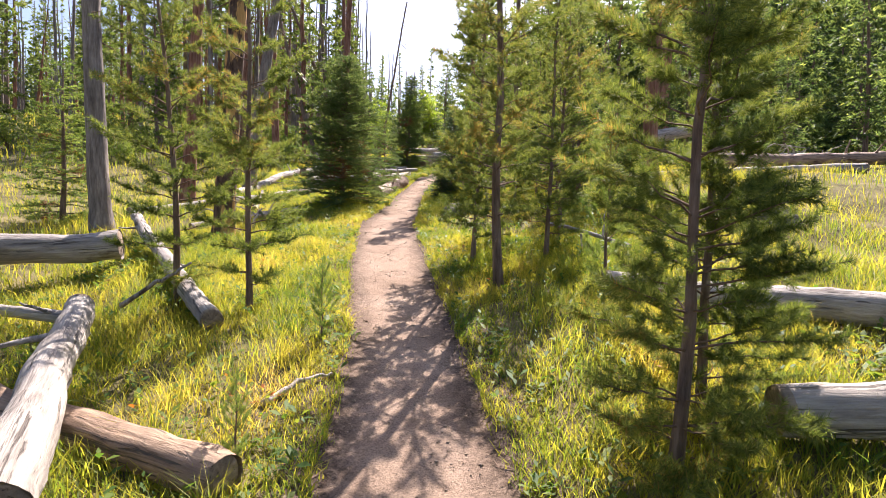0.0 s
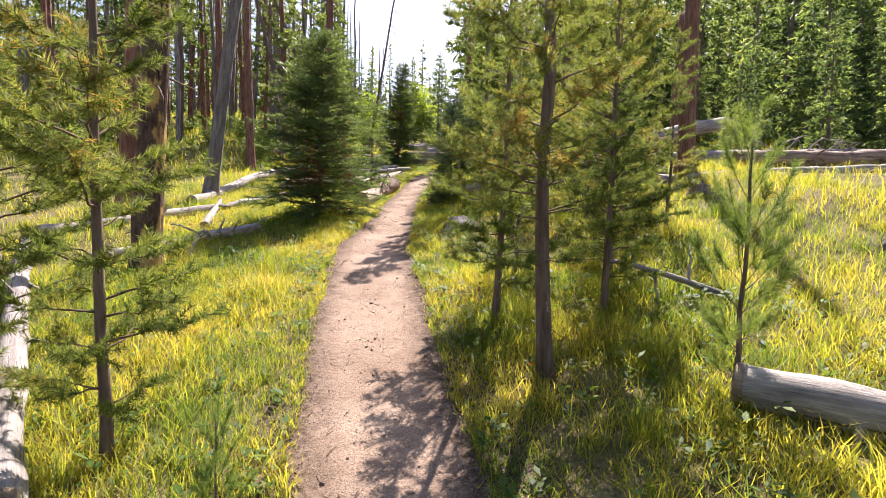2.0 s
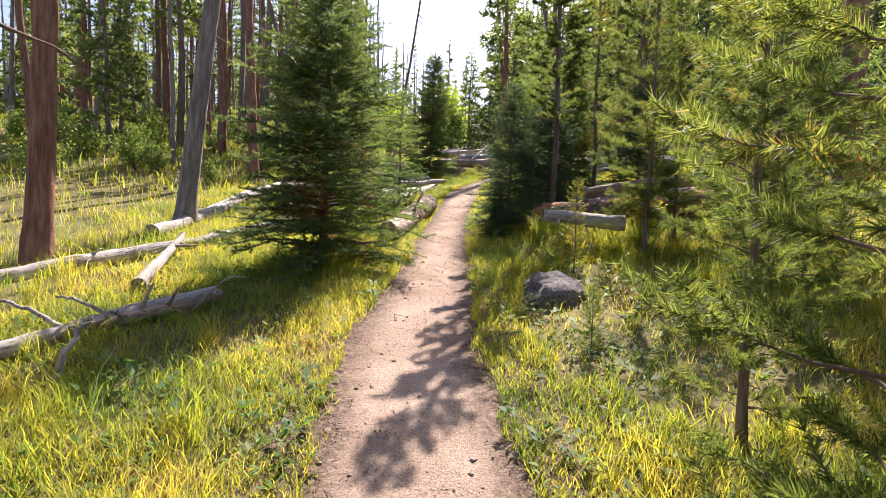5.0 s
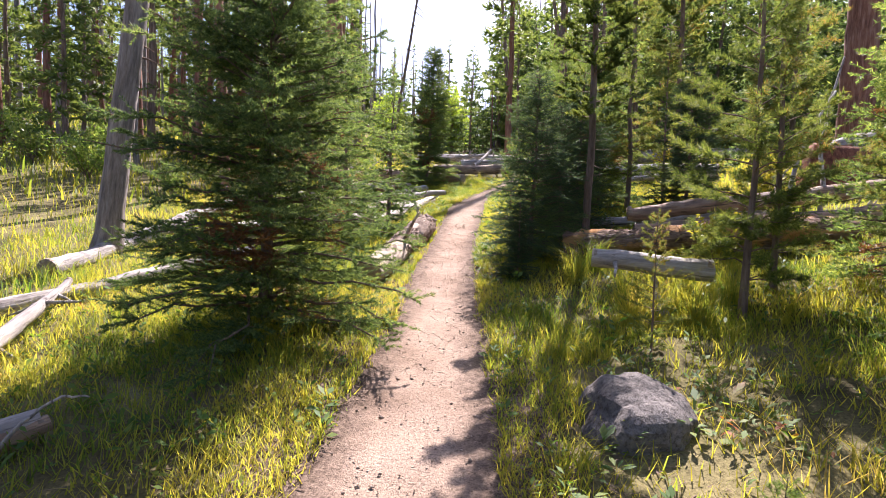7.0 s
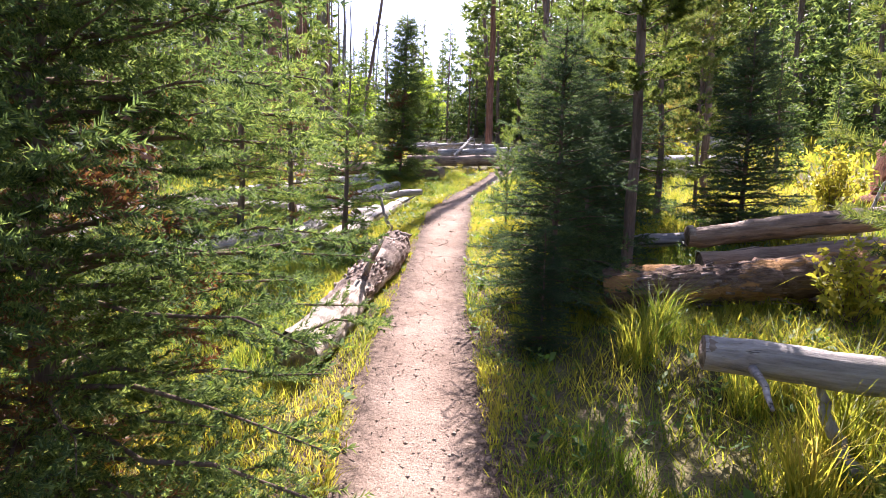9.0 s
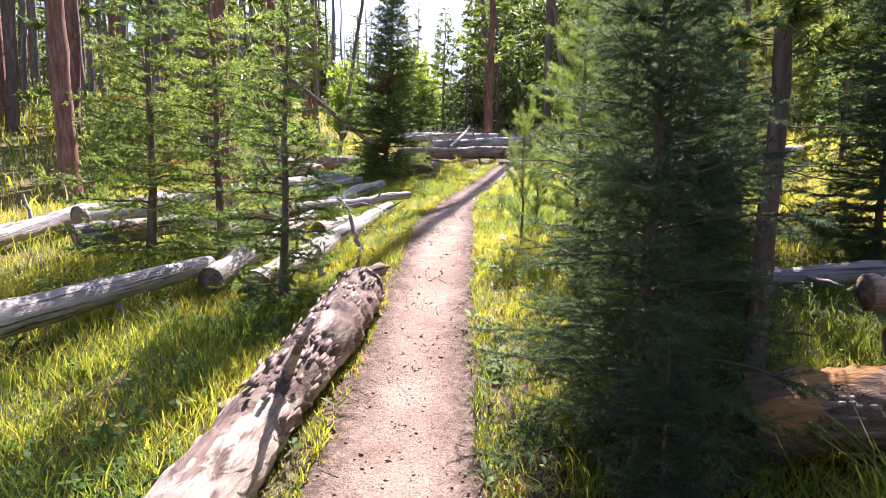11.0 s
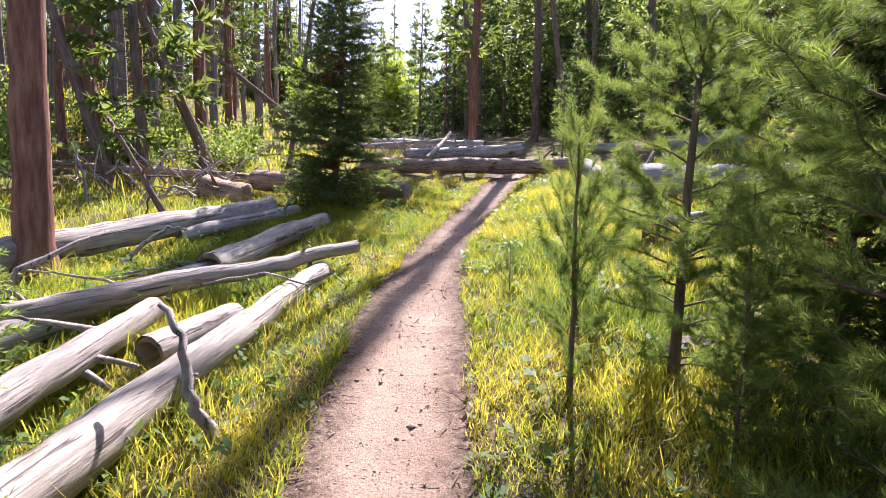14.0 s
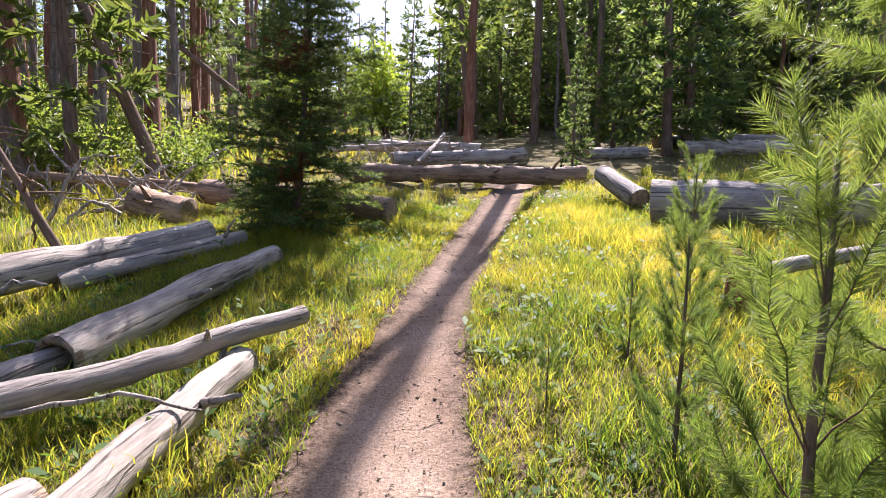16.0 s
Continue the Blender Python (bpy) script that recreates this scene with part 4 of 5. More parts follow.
# ---- the forest behind ----
FARLOW = dict(spacing=0.5, per_whorl=5, rise=0.35, droop=0.3, twig_gap=0.28, twig_len=0.6, per_metre=22, nlen=0.26, nwid=0.09, forward=1.0, sides=7, branch_sides=3, bends=4, apart=False)
far_kinds = [
    conifer("pine_tree", stand(-14, 30), "tall pine with a long bare trunk and thin high crown", "tall pines of the forest", M_BARK, M_FAR, seed=61, H=14, R=1.2, r0=0.13, clear=0.3, dead=0.75, **FARLOW),
    conifer("pine_tree", stand(-19, 33), "tall pine with a long bare trunk and thin high crown", "tall pines of the forest", M_BARK_RED, M_FAR, seed=62, H=12, R=1.1, r0=0.12, clear=0.2, dead=0.7, **FARLOW),
    conifer("pine_tree", stand(-10, 36), "slim pine with green boughs most of the way down", "tall pines of the forest", M_BARK, M_FAR, seed=63, H=9, R=1.3, r0=0.1, clear=0.06, dead=0.5, **FARLOW),
]
FARDARK = {**FARLOW, "droop": 0.4, "rise": 0.22, "spacing": 0.4, "per_whorl": 6, "twig_gap": 0.3, "twig_len": 0.6, "nlen": 0.28, "nwid": 0.11, "per_metre": 20, "bends": 3}
dark_kinds = [
    conifer("forest_spruce", stand(14, 33), "dark green forest spruce with full crown", "dark spruces of the forest", M_BARK, M_SPRUCE, seed=64, H=11, R=1.8, r0=0.13, clear=0.03, **FARDARK),
    conifer("forest_spruce", stand(18, 30), "dark green forest spruce with full crown", "dark spruces of the forest", M_BARK, M_SPRUCE, seed=65, H=8, R=1.4, r0=0.1, clear=0.03, **FARDARK),
]


def dead_tree_soup(seed, H, r0):
    rng = np.random.default_rng(seed)
    zs = np.linspace(-0.2, H, 16)
    wav = np.cumsum(rng.normal(0, 0.03, (16, 2)), 0)
    pts = np.column_stack([wav, zs])
    trunk, wood = Soup(), Soup()
    trunk.add(*tube(pts, r0 * (1 - 0.75 * np.clip(zs, 0, H) / H), 7))
    for _ in range(int(H * 4)):
        z = rng.uniform(0.15, 0.98) * H
        a, ln = rng.uniform(0, 6.28), rng.uniform(0.15, 0.9) * (1.1 - z / H)
        c = np.array([np.interp(z, zs, pts[:, 0]), np.interp(z, zs, pts[:, 1]), z])
        f = np.linspace(0, 1, 4)
        bp = c + np.outer(f * ln, [math.cos(a), math.sin(a), -0.15]) + np.outer(ln * 0.3 * f ** 2, [0, 0, rng.uniform(-1, 1)])
        wood.add(*tube(bp, 0.012 * (1 - 0.7 * f), 3, caps=False))
    return trunk.mesh("trunk", True), wood.mesh("dead_branchwork")


def dead_tree(m, seed, H, r0, label, bark):
    ob = thing("dead_tree", m, label, "tree", "dead standing trees of the forest")
    t, w = dead_tree_soup(seed, H, r0)
    part("trunk", t, bark, ob)
    tagged(part("dead_branchwork", w, M_TWIG, ob), kind="stuff")
    return ob


DEAD = "bare grey dead standing tree with broken twigs"
dead_kinds = [dead_tree(stand(-8.5, 31, 0), 71, 13, 0.13, DEAD, M_BARK_GREY), dead_tree(stand(-6.9, 37, 0), 72, 10, 0.1, DEAD, M_BARK_GREY), dead_tree(stand(-12, 27, 0), 73, 12, 0.15, "bare reddish dead standing tree with broken twigs", M_BARK_RED)]

rng = np.random.default_rng(77)
placed = [(-14, 30), (-19, 33), (-10, 36), (14, 33), (18, 30), (-8.5, 31), (-6.9, 37), (-12, 27)]


def scatter(kinds, count, xr, yr, gap, ok, size):
    n = tries = 0
    while n < count and tries < count * 60:
        tries += 1
        x, y = rng.uniform(*xr), rng.uniform(*yr)
        if not ok(x, y) or any((x - a) ** 2 + (y - b) ** 2 < gap * gap for a, b in placed):
            continue
        placed.append((x, y))
        src = kinds[rng.integers(len(kinds))]
        s = size(x, y) * rng.uniform(0.8, 1.2)
        copy_thing(src, stand(x, y, rng.uniform(0, 360), s, abs(rng.normal(0, 2.0)), rng.uniform(0, 360)))
        n += 1


def lane(x, y):
    """The open lane ahead, where the sky shows down low."""
    return -0.11 * y - 0.5 < x < 0.02 * y + 0.3


# standing dead and living pines on the open side
scatter(far_kinds, 62, (-48, -5), (22, 70), 1.6, lambda x, y: x < -5.5 - 0.1 * (y - 22) and not lane(x, y), lambda x, y: 1.0)
scatter(dead_kinds, 75, (-48, -3), (20, 70), 1.2, lambda x, y: x < -5.5 - 0.06 * (y - 20), lambda x, y: 1.0)
scatter(dead_kinds, 38, (-17, -4.2), (25, 40), 0.9, lambda x, y: x < -4.2 - 0.12 * (y - 25), lambda x, y: 0.95)
scatter(far_kinds, 12, (-15, -5), (25, 35), 1.3, lambda x, y: True, lambda x, y: 0.9)
# dead trees and low green along the lane, further off
scatter(dead_kinds, 45, (-12, 9), (42, 85), 1.2, lambda x, y: True, lambda x, y: 0.55 + 0.25 * (abs(x + 0.03 * y) > 4))
scatter(dark_kinds, 26, (-10, 12), (44, 80), 2.0, lambda x, y: True, lambda x, y: 0.5)
# dark spruces on the shaded side
scatter(dark_kinds, 58, (5, 48), (30, 75), 1.8, lambda x, y: x > 4 + 0.1 * (y - 30) and not lane(x, y), lambda x, y: 0.95)
scatter(far_kinds, 30, (9, 45), (28, 70), 1.8, lambda x, y: x > 6 + 0.12 * (y - 25), lambda x, y: 1.0)
scatter(dark_kinds, 16, (12, 34), (16, 30), 2.6, lambda x, y: x > 11 + 0.2 * (30 - y), lambda x, y: 0.75)
scatter(far_kinds, 14, (1.5, 15), (41, 62), 1.5, lambda x, y: not lane(x, y), lambda x, y: 1.15)
scatter(dark_kinds, 16, (1.5, 16), (42, 64), 1.6, lambda x, y: not lane(x, y), lambda x, y: 1.3)
# the dark wooded slope that closes the shaded side
scatter(dark_kinds, 60, (9, 62), (38, 72), 2.2, lambda x, y: x > 0.16 * y + 3, lambda x, y: 1.9)
# behind the walker
scatter(far_kinds, 14, (-16, 16), (-22, -6), 2.5, lambda x, y: True, lambda x, y: 0.9)

for x, y, s, k in [(8.4, 34.0, 0.62, 1), (6.3, 21.3, 0.4, 1), (4.9, 33.5, 0.45, 1), (6.3, 34.5, 0.5, 0), (7.9, 17.2, 0.42, 1), (6.7, 17.0, 0.32, 1), (10.2, 17.0, 0.36, 0), (9.6, 24.2, 0.3, 1), (-0.2, 38.0, 0.55, 0), (-1.8, 41.0, 0.6, 1), (2.9, 27.6, 0.28, 1)]:
    copy_thing(dark_kinds[k], stand(x, y, x * 77, s))
# extra pine, added so that its crown shades the grass among the logs
copy_thing(far_kinds[1], stand(1.35, 32.5, 40, 1.2))
# tall trunks at the end of the clearing, whose shadows fall down the trail
old_trunk("tree_trunk", stand(6.3, 36.0, 0, 1, 0.3, 180), 18, 0.11, M_BARK, "tall bare brown trunk at the end of the clearing", 51, top_taper=0.3, group="tall bare trunks in the clearing", stubs=18, stub_len=1.0)
old_trunk("tree_trunk", stand(4.42, 37.5, 0, 1, 0.3, 180), 27, 0.14, M_BARK, "tall bare brown trunk at the end of the clearing", 52, top_taper=0.3, group="tall bare trunks in the clearing", stubs=18, stub_len=1.0)
# leaning trunk added only to cast the second, thinner shadow on the trail
old_trunk("tree_trunk", stand(3.9, 30.5, 0, 1, 8.8, 180), 17, 0.07, M_BARK, "thin bare leaning trunk, added to cast a shadow on the trail", 50, top_taper=0.3, group="tall bare trunks in the clearing", stubs=12, stub_len=0.6)
old_trunk("broken_snag", stand(4.95, 13.6, 0, 1, 1, 180), 7, 0.18, M_BARK_RED, "broken reddish snag standing over fallen logs", 53, stubs=4, group="broken snags")
old_trunk("broken_snag", stand(7.0, 18.8, 0, 1, 1, 10), 4.5, 0.34, M_BARK_RED, "thick broken reddish snag with split top", 54, stubs=2, group="broken snags", top_taper=0.25)
for x, y, tip, to, H, r, seed in [(-4.4, 26.2, 23, 180, 8, 0.11, 55), (-5.7, 24.8, 16, 180, 7, 0.11, 56), (-3.4, 28.0, 9, 10, 8, 0.06, 57), (-2.4, 31, 52, 185, 5, 0.1, 58), (2.0, 38, 5, 180, 10, 0.13, 59), (-3.3, 21.5, 28, 185, 1.5, 0.04, 60)]:
    old_trunk("leaning_snag", stand(x, y, 0, 1, tip, to), H, r, M_BARK, "leaning dark dead trunk propped among the pines", seed, stubs=10, group="leaning dead trunks")

# ---- distant woods that close the view ----
rng = np.random.default_rng(78)
woods, stems = Soup(), Soup()
for _ in range(1100):
    y = rng.uniform(62, 130)
    x = rng.uniform(-1.15, 1.15) * y * 0.95
    H = rng.uniform(9, 15)
    if -0.16 * y < x < 0.05 * y:
        H = rng.uniform(5, 10.5)
    elif x > 0:
        H *= 1.7
    z0 = float(ground_z(x, y))
    R = H * rng.uniform(0.1, 0.16)
    n = 90
    f = rng.uniform(0, 1, n) ** 0.8
    a = rng.uniform(0, 6.28, n)
    rr = R * (1 - f) * rng.uniform(0.2, 1, n)
    c = np.column_stack([x + np.cos(a) * rr, y + np.sin(a) * rr, z0 + 0.3 + f * H])
    d = np.column_stack([np.cos(a), np.sin(a), rng.uniform(-0.6, 0.5, n)]) * (R * 0.5 * (1.1 - f) + 0.15)[:, None]
    w = np.column_stack([-np.sin(a), np.cos(a), rng.normal(0, 0.5, n)]) * (R * 0.22 * (1.1 - f) + 0.1)[:, None]
    woods.add(np.stack([c - w, c + w, c + d], 1).reshape(-1, 3), None, np.arange(3 * n).reshape(-1, 3))
    stems.add(*tube(np.array([[x, y, z0 - 0.3], [x, y, z0 + H]]), np.array([0.13, 0.03]), 4, caps=False))
tagged(part("distant_woods", woods.mesh("distant_woods"), M_FAR), "distant dense conifer woods closing the view", "woods", kind="stuff")
tagged(part("distant_stems", stems.mesh("distant_stems"), M_BARK_GREY), "grey stems of the distant woods", "woods", kind="stuff")

# ---- shrubs and leafy trees ----


def shrub_meshes(seed, R, H, stems, leaves, leaf):
    rng = np.random.default_rng(seed)
    wood, s = Soup(), Soup()
    tips = []
    for _ in range(stems):
        a, e = rng.uniform(0, 6.28), rng.uniform(0.15, 1)
        f = np.linspace(0, 1, 6)
        end = np.array([math.cos(a) * R * e, math.sin(a) * R * e, H * rng.uniform(0.55, 1) * (1.1 - 0.4 * e)])
        p = np.outer(f, end) + rng.normal(0, 0.03 * H, (6, 3)) * f[:, None]
        wood.add(*tube(p, 0.006 * H * (1.2 - f), 4, caps=False))
        tips.append(p[2:])
    tips = np.concatenate(tips)
    c = tips[rng.integers(len(tips), size=leaves)] + rng.normal(0, 0.1 * R, (leaves, 3))
    c[:, 2] = np.abs(c[:, 2])
    d = rng.normal(0, 1, (leaves, 3))
    d /= np.linalg.norm(d, axis=1)[:, None]
    w = np.cross(d, rng.normal(0, 1, (leaves, 3)))
    w /= np.linalg.norm(w, axis=1)[:, None]
    ln = leaf * rng.uniform(0.6, 1.3, (leaves, 1))
    v = np.stack([c, c + d * ln * 0.5 + w * ln * 0.22, c + d * ln, c + d * ln * 0.5 - w * ln * 0.22], 1).reshape(-1, 3)
    s.add(v, np.arange(4 * leaves).reshape(-1, 4))
    return wood.mesh("stemwork"), s.mesh("leaves")


def shrub(name, m, label, mat, group, **how):
    ob = thing(name, m, label, "shrub" if name != "leafy_tree" else "tree", group)
    w, l = shrub_meshes(**how)
    tagged(part("stemwork", w, M_TWIG, ob), kind="stuff")
    tagged(part("leaves", l, mat, ob), kind="stuff")
    return ob


willow = shrub("willow_shrub", stand(-9.5, 20.5), "grey-green leafy shrub at the forest edge", M_SHRUB, "shrubs at the forest edge", seed=81, R=0.9, H=1.2, stems=22, leaves=1500, leaf=0.09)
for _ in range(34):
    x, y = rng.uniform(-19, -5.5), rng.uniform(19, 31)
    if x > -4.5 - 0.2 * (y - 18):
        continue
    copy_thing(willow, stand(x, y, rng.uniform(0, 360), rng.uniform(0.6, 1.25)))
for _ in range(14):
    copy_thing(willow, stand(rng.uniform(-9, -3.8), rng.uniform(26, 32), rng.uniform(0, 360), rng.uniform(0.6, 1.0)))
aspen = shrub("leafy_tree", stand(-1.2, 40.5), "light green young leafy tree among dark conifers", M_ASPEN, "light green young trees", seed=82, R=1.0, H=4.4, stems=50, leaves=3600, leaf=0.2)
copy_thing(aspen, stand(-4.6, 36.5, 90, 0.85))
copy_thing(aspen, stand(-2.6, 47, 50, 1.2))
yellow = shrub("yellow_shrub", stand(5.1, 23.4), "yellow-leaved shrub behind a thick log", M_YELLOW, "yellow shrubs", seed=83, R=0.5, H=1.1, stems=24, leaves=900, leaf=0.1)
copy_thing(yellow, stand(4.2, 16.6, 140, 0.8))
copy_thing(yellow, stand(1.95, 13.2, 10, 0.6))

# ---- grass, low plants, litter and pebbles ----


def noise2(x, y, k):
    return 0.5 + 0.25 * (np.sin(1.7 * k * x + 0.9 * k * y) * np.sin(1.3 * k * y - 0.7 * k * x + 2) + np.sin(3.1 * k * x - 1.1 * k * y + 4) * np.sin(2.7 * k * y + 0.8 * k * x))


def blades(x, y, h, w, rng, lean=0.5):
    n = len(x)
    z = ground_z(x, y) - 0.01
    a = rng.uniform(0, 6.283, n)
    b = rng.uniform(0, 6.283, n)
    bend = lean * h * rng.uniform(0.2, 1.3, n)
    base = np.column_stack([x, y, z])
    side = np.column_stack([np.cos(a), np.sin(a), np.zeros(n)]) * (w / 2)[:, None]
    out = np.column_stack([np.cos(b), np.sin(b), np.zeros(n)])
    mid = base + out * (0.3 * bend)[:, None]
    mid[:, 2] += 0.6 * h
    tip = base + out * bend[:, None]
    tip[:, 2] += h * rng.uniform(0.8, 1, n)
    v = np.stack([base - side, base + side, mid + side * 0.7, mid - side * 0.7, tip], 1).reshape(-1, 3)
    k = np.arange(n)[:, None] * 5
    return v, k + np.array([[0, 1, 2, 3]]), k + np.array([[3, 2, 4]])


rng = np.random.default_rng(91)
grass = Soup()


def open_soil(x, y, n):
    """False where bare soil shows through: patches by the boulder and beside the large spruce."""
    patchy = 0.5 + 0.8 * noise2(x, y, 3.2)
    out = np.ones(n, bool)
    for cx, cy, rx, ry, left in ((0.8, 9.7, 1.0, 1.7, 0.16), (-2.5, 9.7, 0.7, 1.3, 0.3), (0.35, 12.6, 0.45, 0.9, 0.35), (-1.5, 3.2, 0.5, 1.0, 0.35), (0.85, 4.2, 0.4, 1.6, 0.4)):
        inside = ((x - cx) / rx) ** 2 + ((y - cy) / ry) ** 2 < patchy
        out &= ~inside | (rng.uniform(0, 1, n) < left)
    return out


def sow(count, xr, yr, height, width, near, reach, lean=0.5):
    x, y = rng.uniform(*xr, count), rng.uniform(*yr, count)
    e = np.abs(x - trail_x(y)) - trail_half(y)
    patch = noise2(x, y, 1.0)
    keep = (e > near - 0.01 + 0.14 * rng.uniform(0, 1, count) ** 2) & (e < reach) & (rng.uniform(0, 1, count) < 0.35 + 0.9 * patch) & ((y < 29) | (np.abs(x) > 4) | (e > 0))
    keep &= open_soil(x, y, count)
    x, y, e, patch = x[keep], y[keep], e[keep], patch[keep]
    h = height * (0.45 + 0.9 * noise2(x, y, 2.3)) * rng.uniform(0.5, 1.25, len(x)) * np.clip(0.5 + e / 0.9, 0.4, 1)
    grass.add(*blades(x, y, h, np.full(len(x), width), rng, lean))


x, y = rng.uniform(-4.2, 4.2, 560000), rng.uniform(0.2, 24.5, 560000)
e = np.abs(x - trail_x(y)) - trail_half(y)
keep = (e > -0.06 + 0.22 * rng.uniform(0, 1, len(x)) ** 1.5 * (0.4 + noise2(x, y, 2.6))) & (rng.uniform(0, 1, len(x)) < np.clip(1.25 - 0.28 * e, 0.15, 1) * (0.5 + 0.75 * noise2(x, y, 1.9)))
keep &= open_soil(x, y, len(x))
x, y, e = x[keep], y[keep], e[keep]
n = len(x)
h = 0.1 * (0.5 + 0.8 * noise2(x, y, 2.3)) * rng.uniform(0.45, 1.2, n) * np.clip(0.55 + e / 0.9, 0.45, 1.2)
a, b = rng.uniform(0, 6.283, n), rng.uniform(0, 6.283, n)
side = np.column_stack([np.cos(a), np.sin(a), np.zeros(n)]) * 0.0042
foot = np.column_stack([x, y, ground_z(x, y) - 0.005])
lie = rng.uniform(0.1, 1.1, n)
tip = foot + np.column_stack([np.cos(b) * lie, np.sin(b) * lie, np.ones(n)]) * h[:, None]
grass.add(np.stack([foot - side, foot + side, tip], 1).reshape(-1, 3), None, np.arange(3 * n).reshape(-1, 3))
sow(70000, (-3.2, 2.6), (0.3, 24.5), 0.13, 0.006, 0, 1.9, 0.95)
sow(125000, (-6.5, 6), (0.3, 26), 0.16, 0.009, 0.5, 6.5, 0.95)
sow(70000, (-14, 14), (3, 36), 0.24, 0.013, 3.2, 15, 0.7)
sow(30000, (-30, 30), (18, 52), 0.4, 0.05, 5, 40)
# the fringe that overhangs the trail's edges
y = rng.uniform(0.5, 26, 40000)
sd = rng.choice([-1, 1], len(y))
e = rng.exponential(0.13, len(y)) + 0.06 - 0.12 * noise2(sd * 3 + y, y, 2.0)
x = trail_x(y) + sd * (trail_half(y) + e)
grass.add(*blades(x, y, rng.uniform(0.03, 0.11, len(y)) * (0.5 + noise2(x, y, 3.0)), np.full(len(y), 0.006), rng, 1.0))
# tussocks
cx, cy = rng.uniform(-6, 6, 900), rng.uniform(0.5, 27, 900)
ok = np.abs(cx - trail_x(cy)) - trail_half(cy) > 0.16
cx, cy = np.concatenate([cx[ok], (1.0, 1.25, 0.8, 0.95, 1.5, 0.6, 0.45, 0.7, 1.1)]), np.concatenate([cy[ok], (12.35, 12.2, 12.3, 11.9, 12.0, 11.6, 12.9, 13.2, 11.6)])
k = rng.integers(25, 70, len(cx))
k[-9:] = 160
idx = np.repeat(np.arange(len(cx)), k)
grass.add(*blades(cx[idx] + rng.normal(0, 0.05, len(idx)), cy[idx] + rng.normal(0, 0.05, len(idx)), np.where(np.arange(len(cx)) < len(cx) - 9, rng.uniform(0.12, 0.32, len(cx)), 0.45)[idx] * rng.uniform(0.5, 1.1, len(idx)), np.full(len(idx), 0.006), rng, 0.9))
tagged(part("grass", grass.mesh("grass"), M_GRASS), "sunlit yellow-green meadow grass with tall tussocks", "grass", kind="stuff")


def leaf_soup(x, y, h, size, per, rng):
    """Small rosettes of broad leaves."""
    idx = np.repeat(np.arange(len(x)), per)
    n = len(idx)
    a = rng.uniform(0, 6.283, n)
    up = rng.uniform(0.1, 1.0, n)
    c = np.column_stack([x[idx], y[idx], ground_z(x[idx], y[idx]) + h[idx] * rng.uniform(0, 1, n)])
    d = np.column_stack([np.cos(a), np.sin(a), up])
    d /= np.linalg.norm(d, axis=1)[:, None]
    w = np.column_stack([-np.sin(a), np.cos(a), rng.normal(0, 0.3, n)])
    ln = (size[idx] * rng.uniform(0.6, 1.3, n))[:, None]
    c = c + d * ln * 0.2
    droop = np.array([0, 0, 1.0]) * ln * 0.12
    v = np.stack([c, c + d * ln * 0.5 + w * ln * 0.2, c + d * ln - droop, c + d * ln * 0.5 - w * ln * 0.2], 1).reshape(-1, 3)
    return v, np.arange(4 * n).reshape(-1, 4)


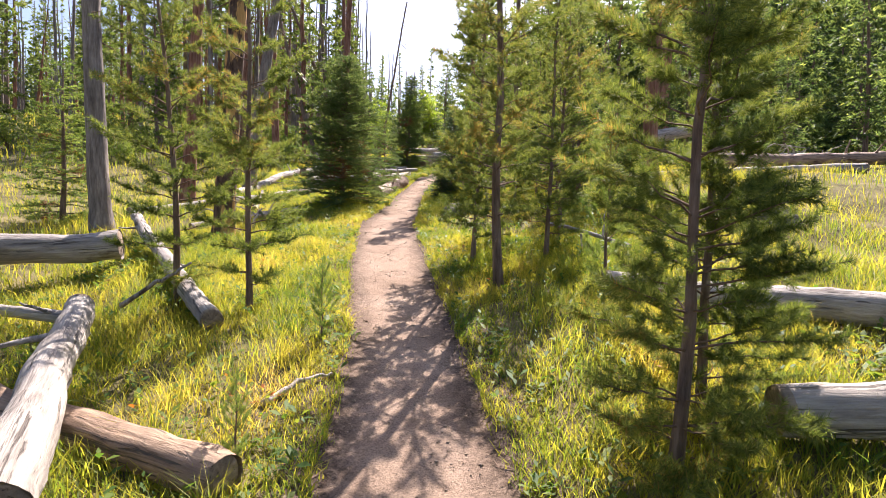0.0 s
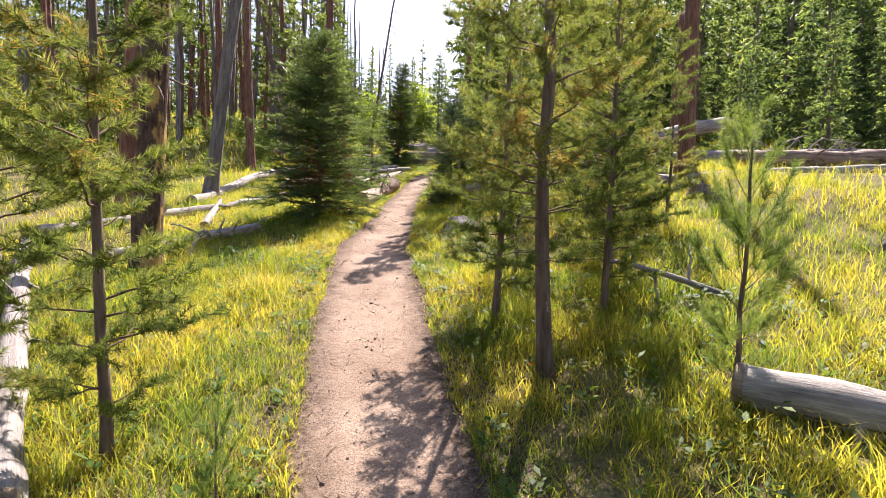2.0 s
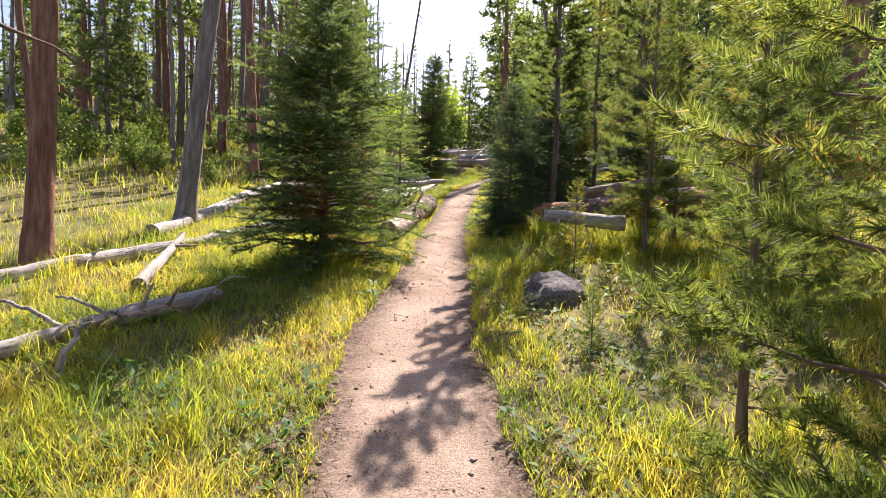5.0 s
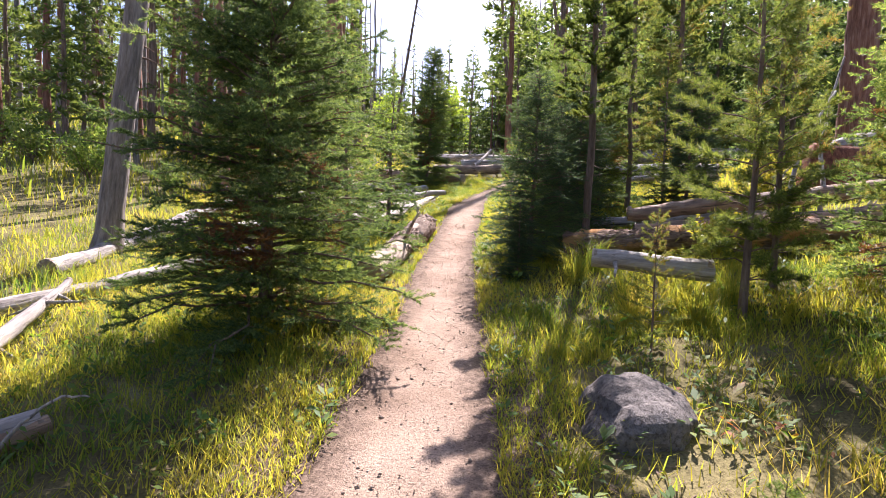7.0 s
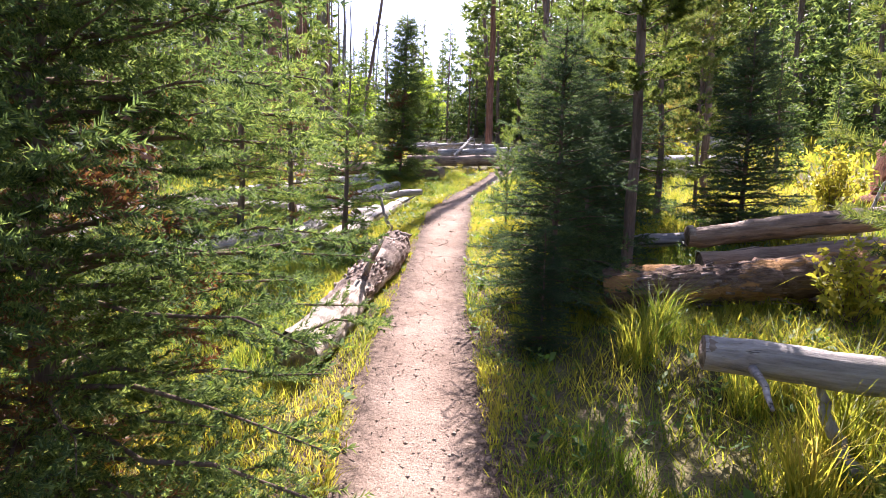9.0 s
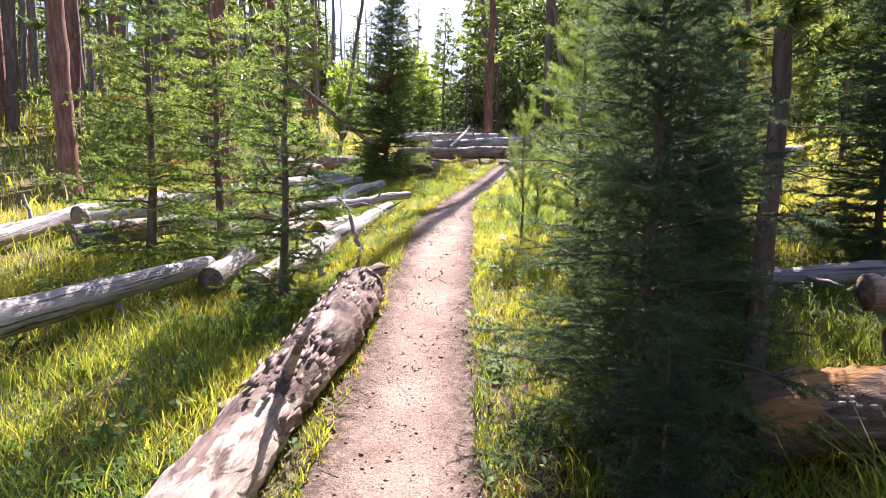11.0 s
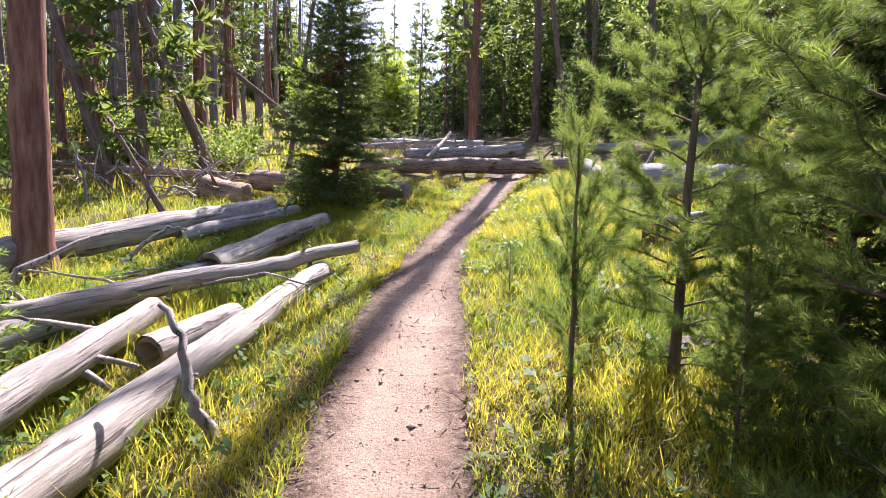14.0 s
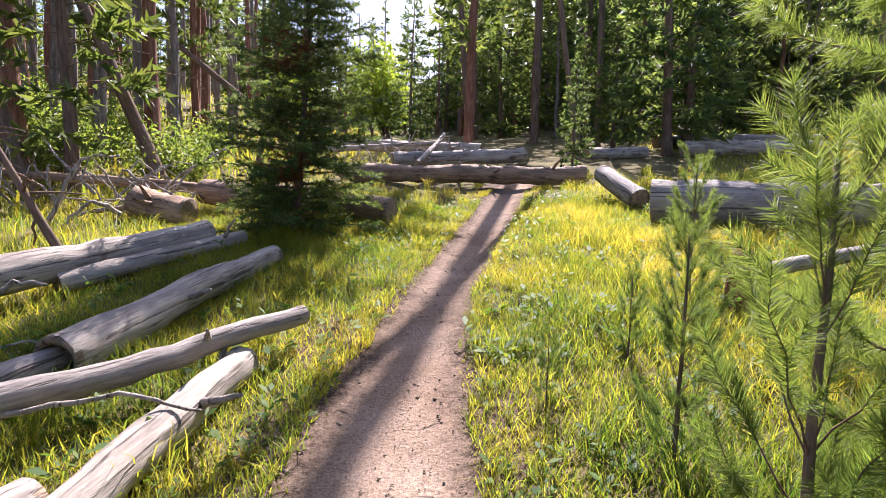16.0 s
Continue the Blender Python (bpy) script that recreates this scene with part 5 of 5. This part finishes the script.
forbs = Soup()
x, y = rng.uniform(-4, 4, 16000), rng.uniform(0.5, 25, 16000)
e = np.abs(x - trail_x(y)) - trail_half(y)
keep = (e > -0.02) & (e < 3) & (rng.uniform(0, 1, len(x)) < np.clip(1.6 * noise2(x, y, 1.6) - 0.25, 0.08, 1))
x, y = x[keep], y[keep]
v, q = leaf_soup(x, y, rng.uniform(0.02, 0.16, len(x)), rng.uniform(0.03, 0.08, len(x)), 6, rng)
forbs.add(v, q)
tagged(part("low_plants", forbs.mesh("low_plants"), M_FORB), "low broad-leaved green plants among the grass", "plants", kind="stuff")

pebbles = Soup()
oct_v = np.array([[1, 0, 0], [-1, 0, 0], [0, 1, 0], [0, -1, 0], [0, 0, 0.7], [0, 0, -0.7]], float)
oct_t = np.array([[0, 2, 4], [2, 1, 4], [1, 3, 4], [3, 0, 4], [2, 0, 5], [1, 2, 5], [3, 1, 5], [0, 3, 5]])
n = 15000
y = rng.uniform(0.5, 26, n)
s = np.clip(rng.normal(0, 0.75, n), -1.12, 1.12)
x = trail_x(y) + s * trail_half(y)
z = surface_z(x, y)
r = rng.lognormal(math.log(0.0038), 0.5, n)
pv = oct_v[None] * rng.uniform(0.6, 1.3, (n, 6, 1)) * r[:, None, None] + np.column_stack([x, y, z + 0.2 * r])[:, None, :]
pebbles.add(pv.reshape(-1, 3), None, (np.arange(n)[:, None, None] * 6 + oct_t[None]).reshape(-1, 3))
tagged(part("pebbles", pebbles.mesh("pebbles"), M_PEBBLE), "loose grit and small pebbles on the trail", "pebbles", kind="stuff")

litter = Soup()
n = 26000
x, y = rng.uniform(-3, 2.5, n), rng.uniform(0.5, 25, n)
e = np.abs(x - trail_x(y)) - trail_half(y)
keep = (e > -0.2 * rng.uniform(0, 1, n) ** 2) & (e < 0.9)
x, y = x[keep], y[keep]
a = rng.uniform(0, 6.28, len(x))
ln = rng.uniform(0.02, 0.11, len(x))
d = np.column_stack([np.cos(a) * ln, np.sin(a) * ln, rng.normal(0, 0.012, len(x))])
w = np.column_stack([-np.sin(a), np.cos(a), np.zeros(len(x))]) * 0.0035
c = np.column_stack([x, y, surface_z(x, y) + 0.012])
litter.add(np.stack([c - w, c + w, c + d + w * 0.5, c + d - w * 0.5], 1).reshape(-1, 3), np.arange(4 * len(x)).reshape(-1, 4))
tagged(part("litter", litter.mesh("litter"), M_TWIG), "dry twigs and needle litter along the trail's edges", "litter", kind="stuff")
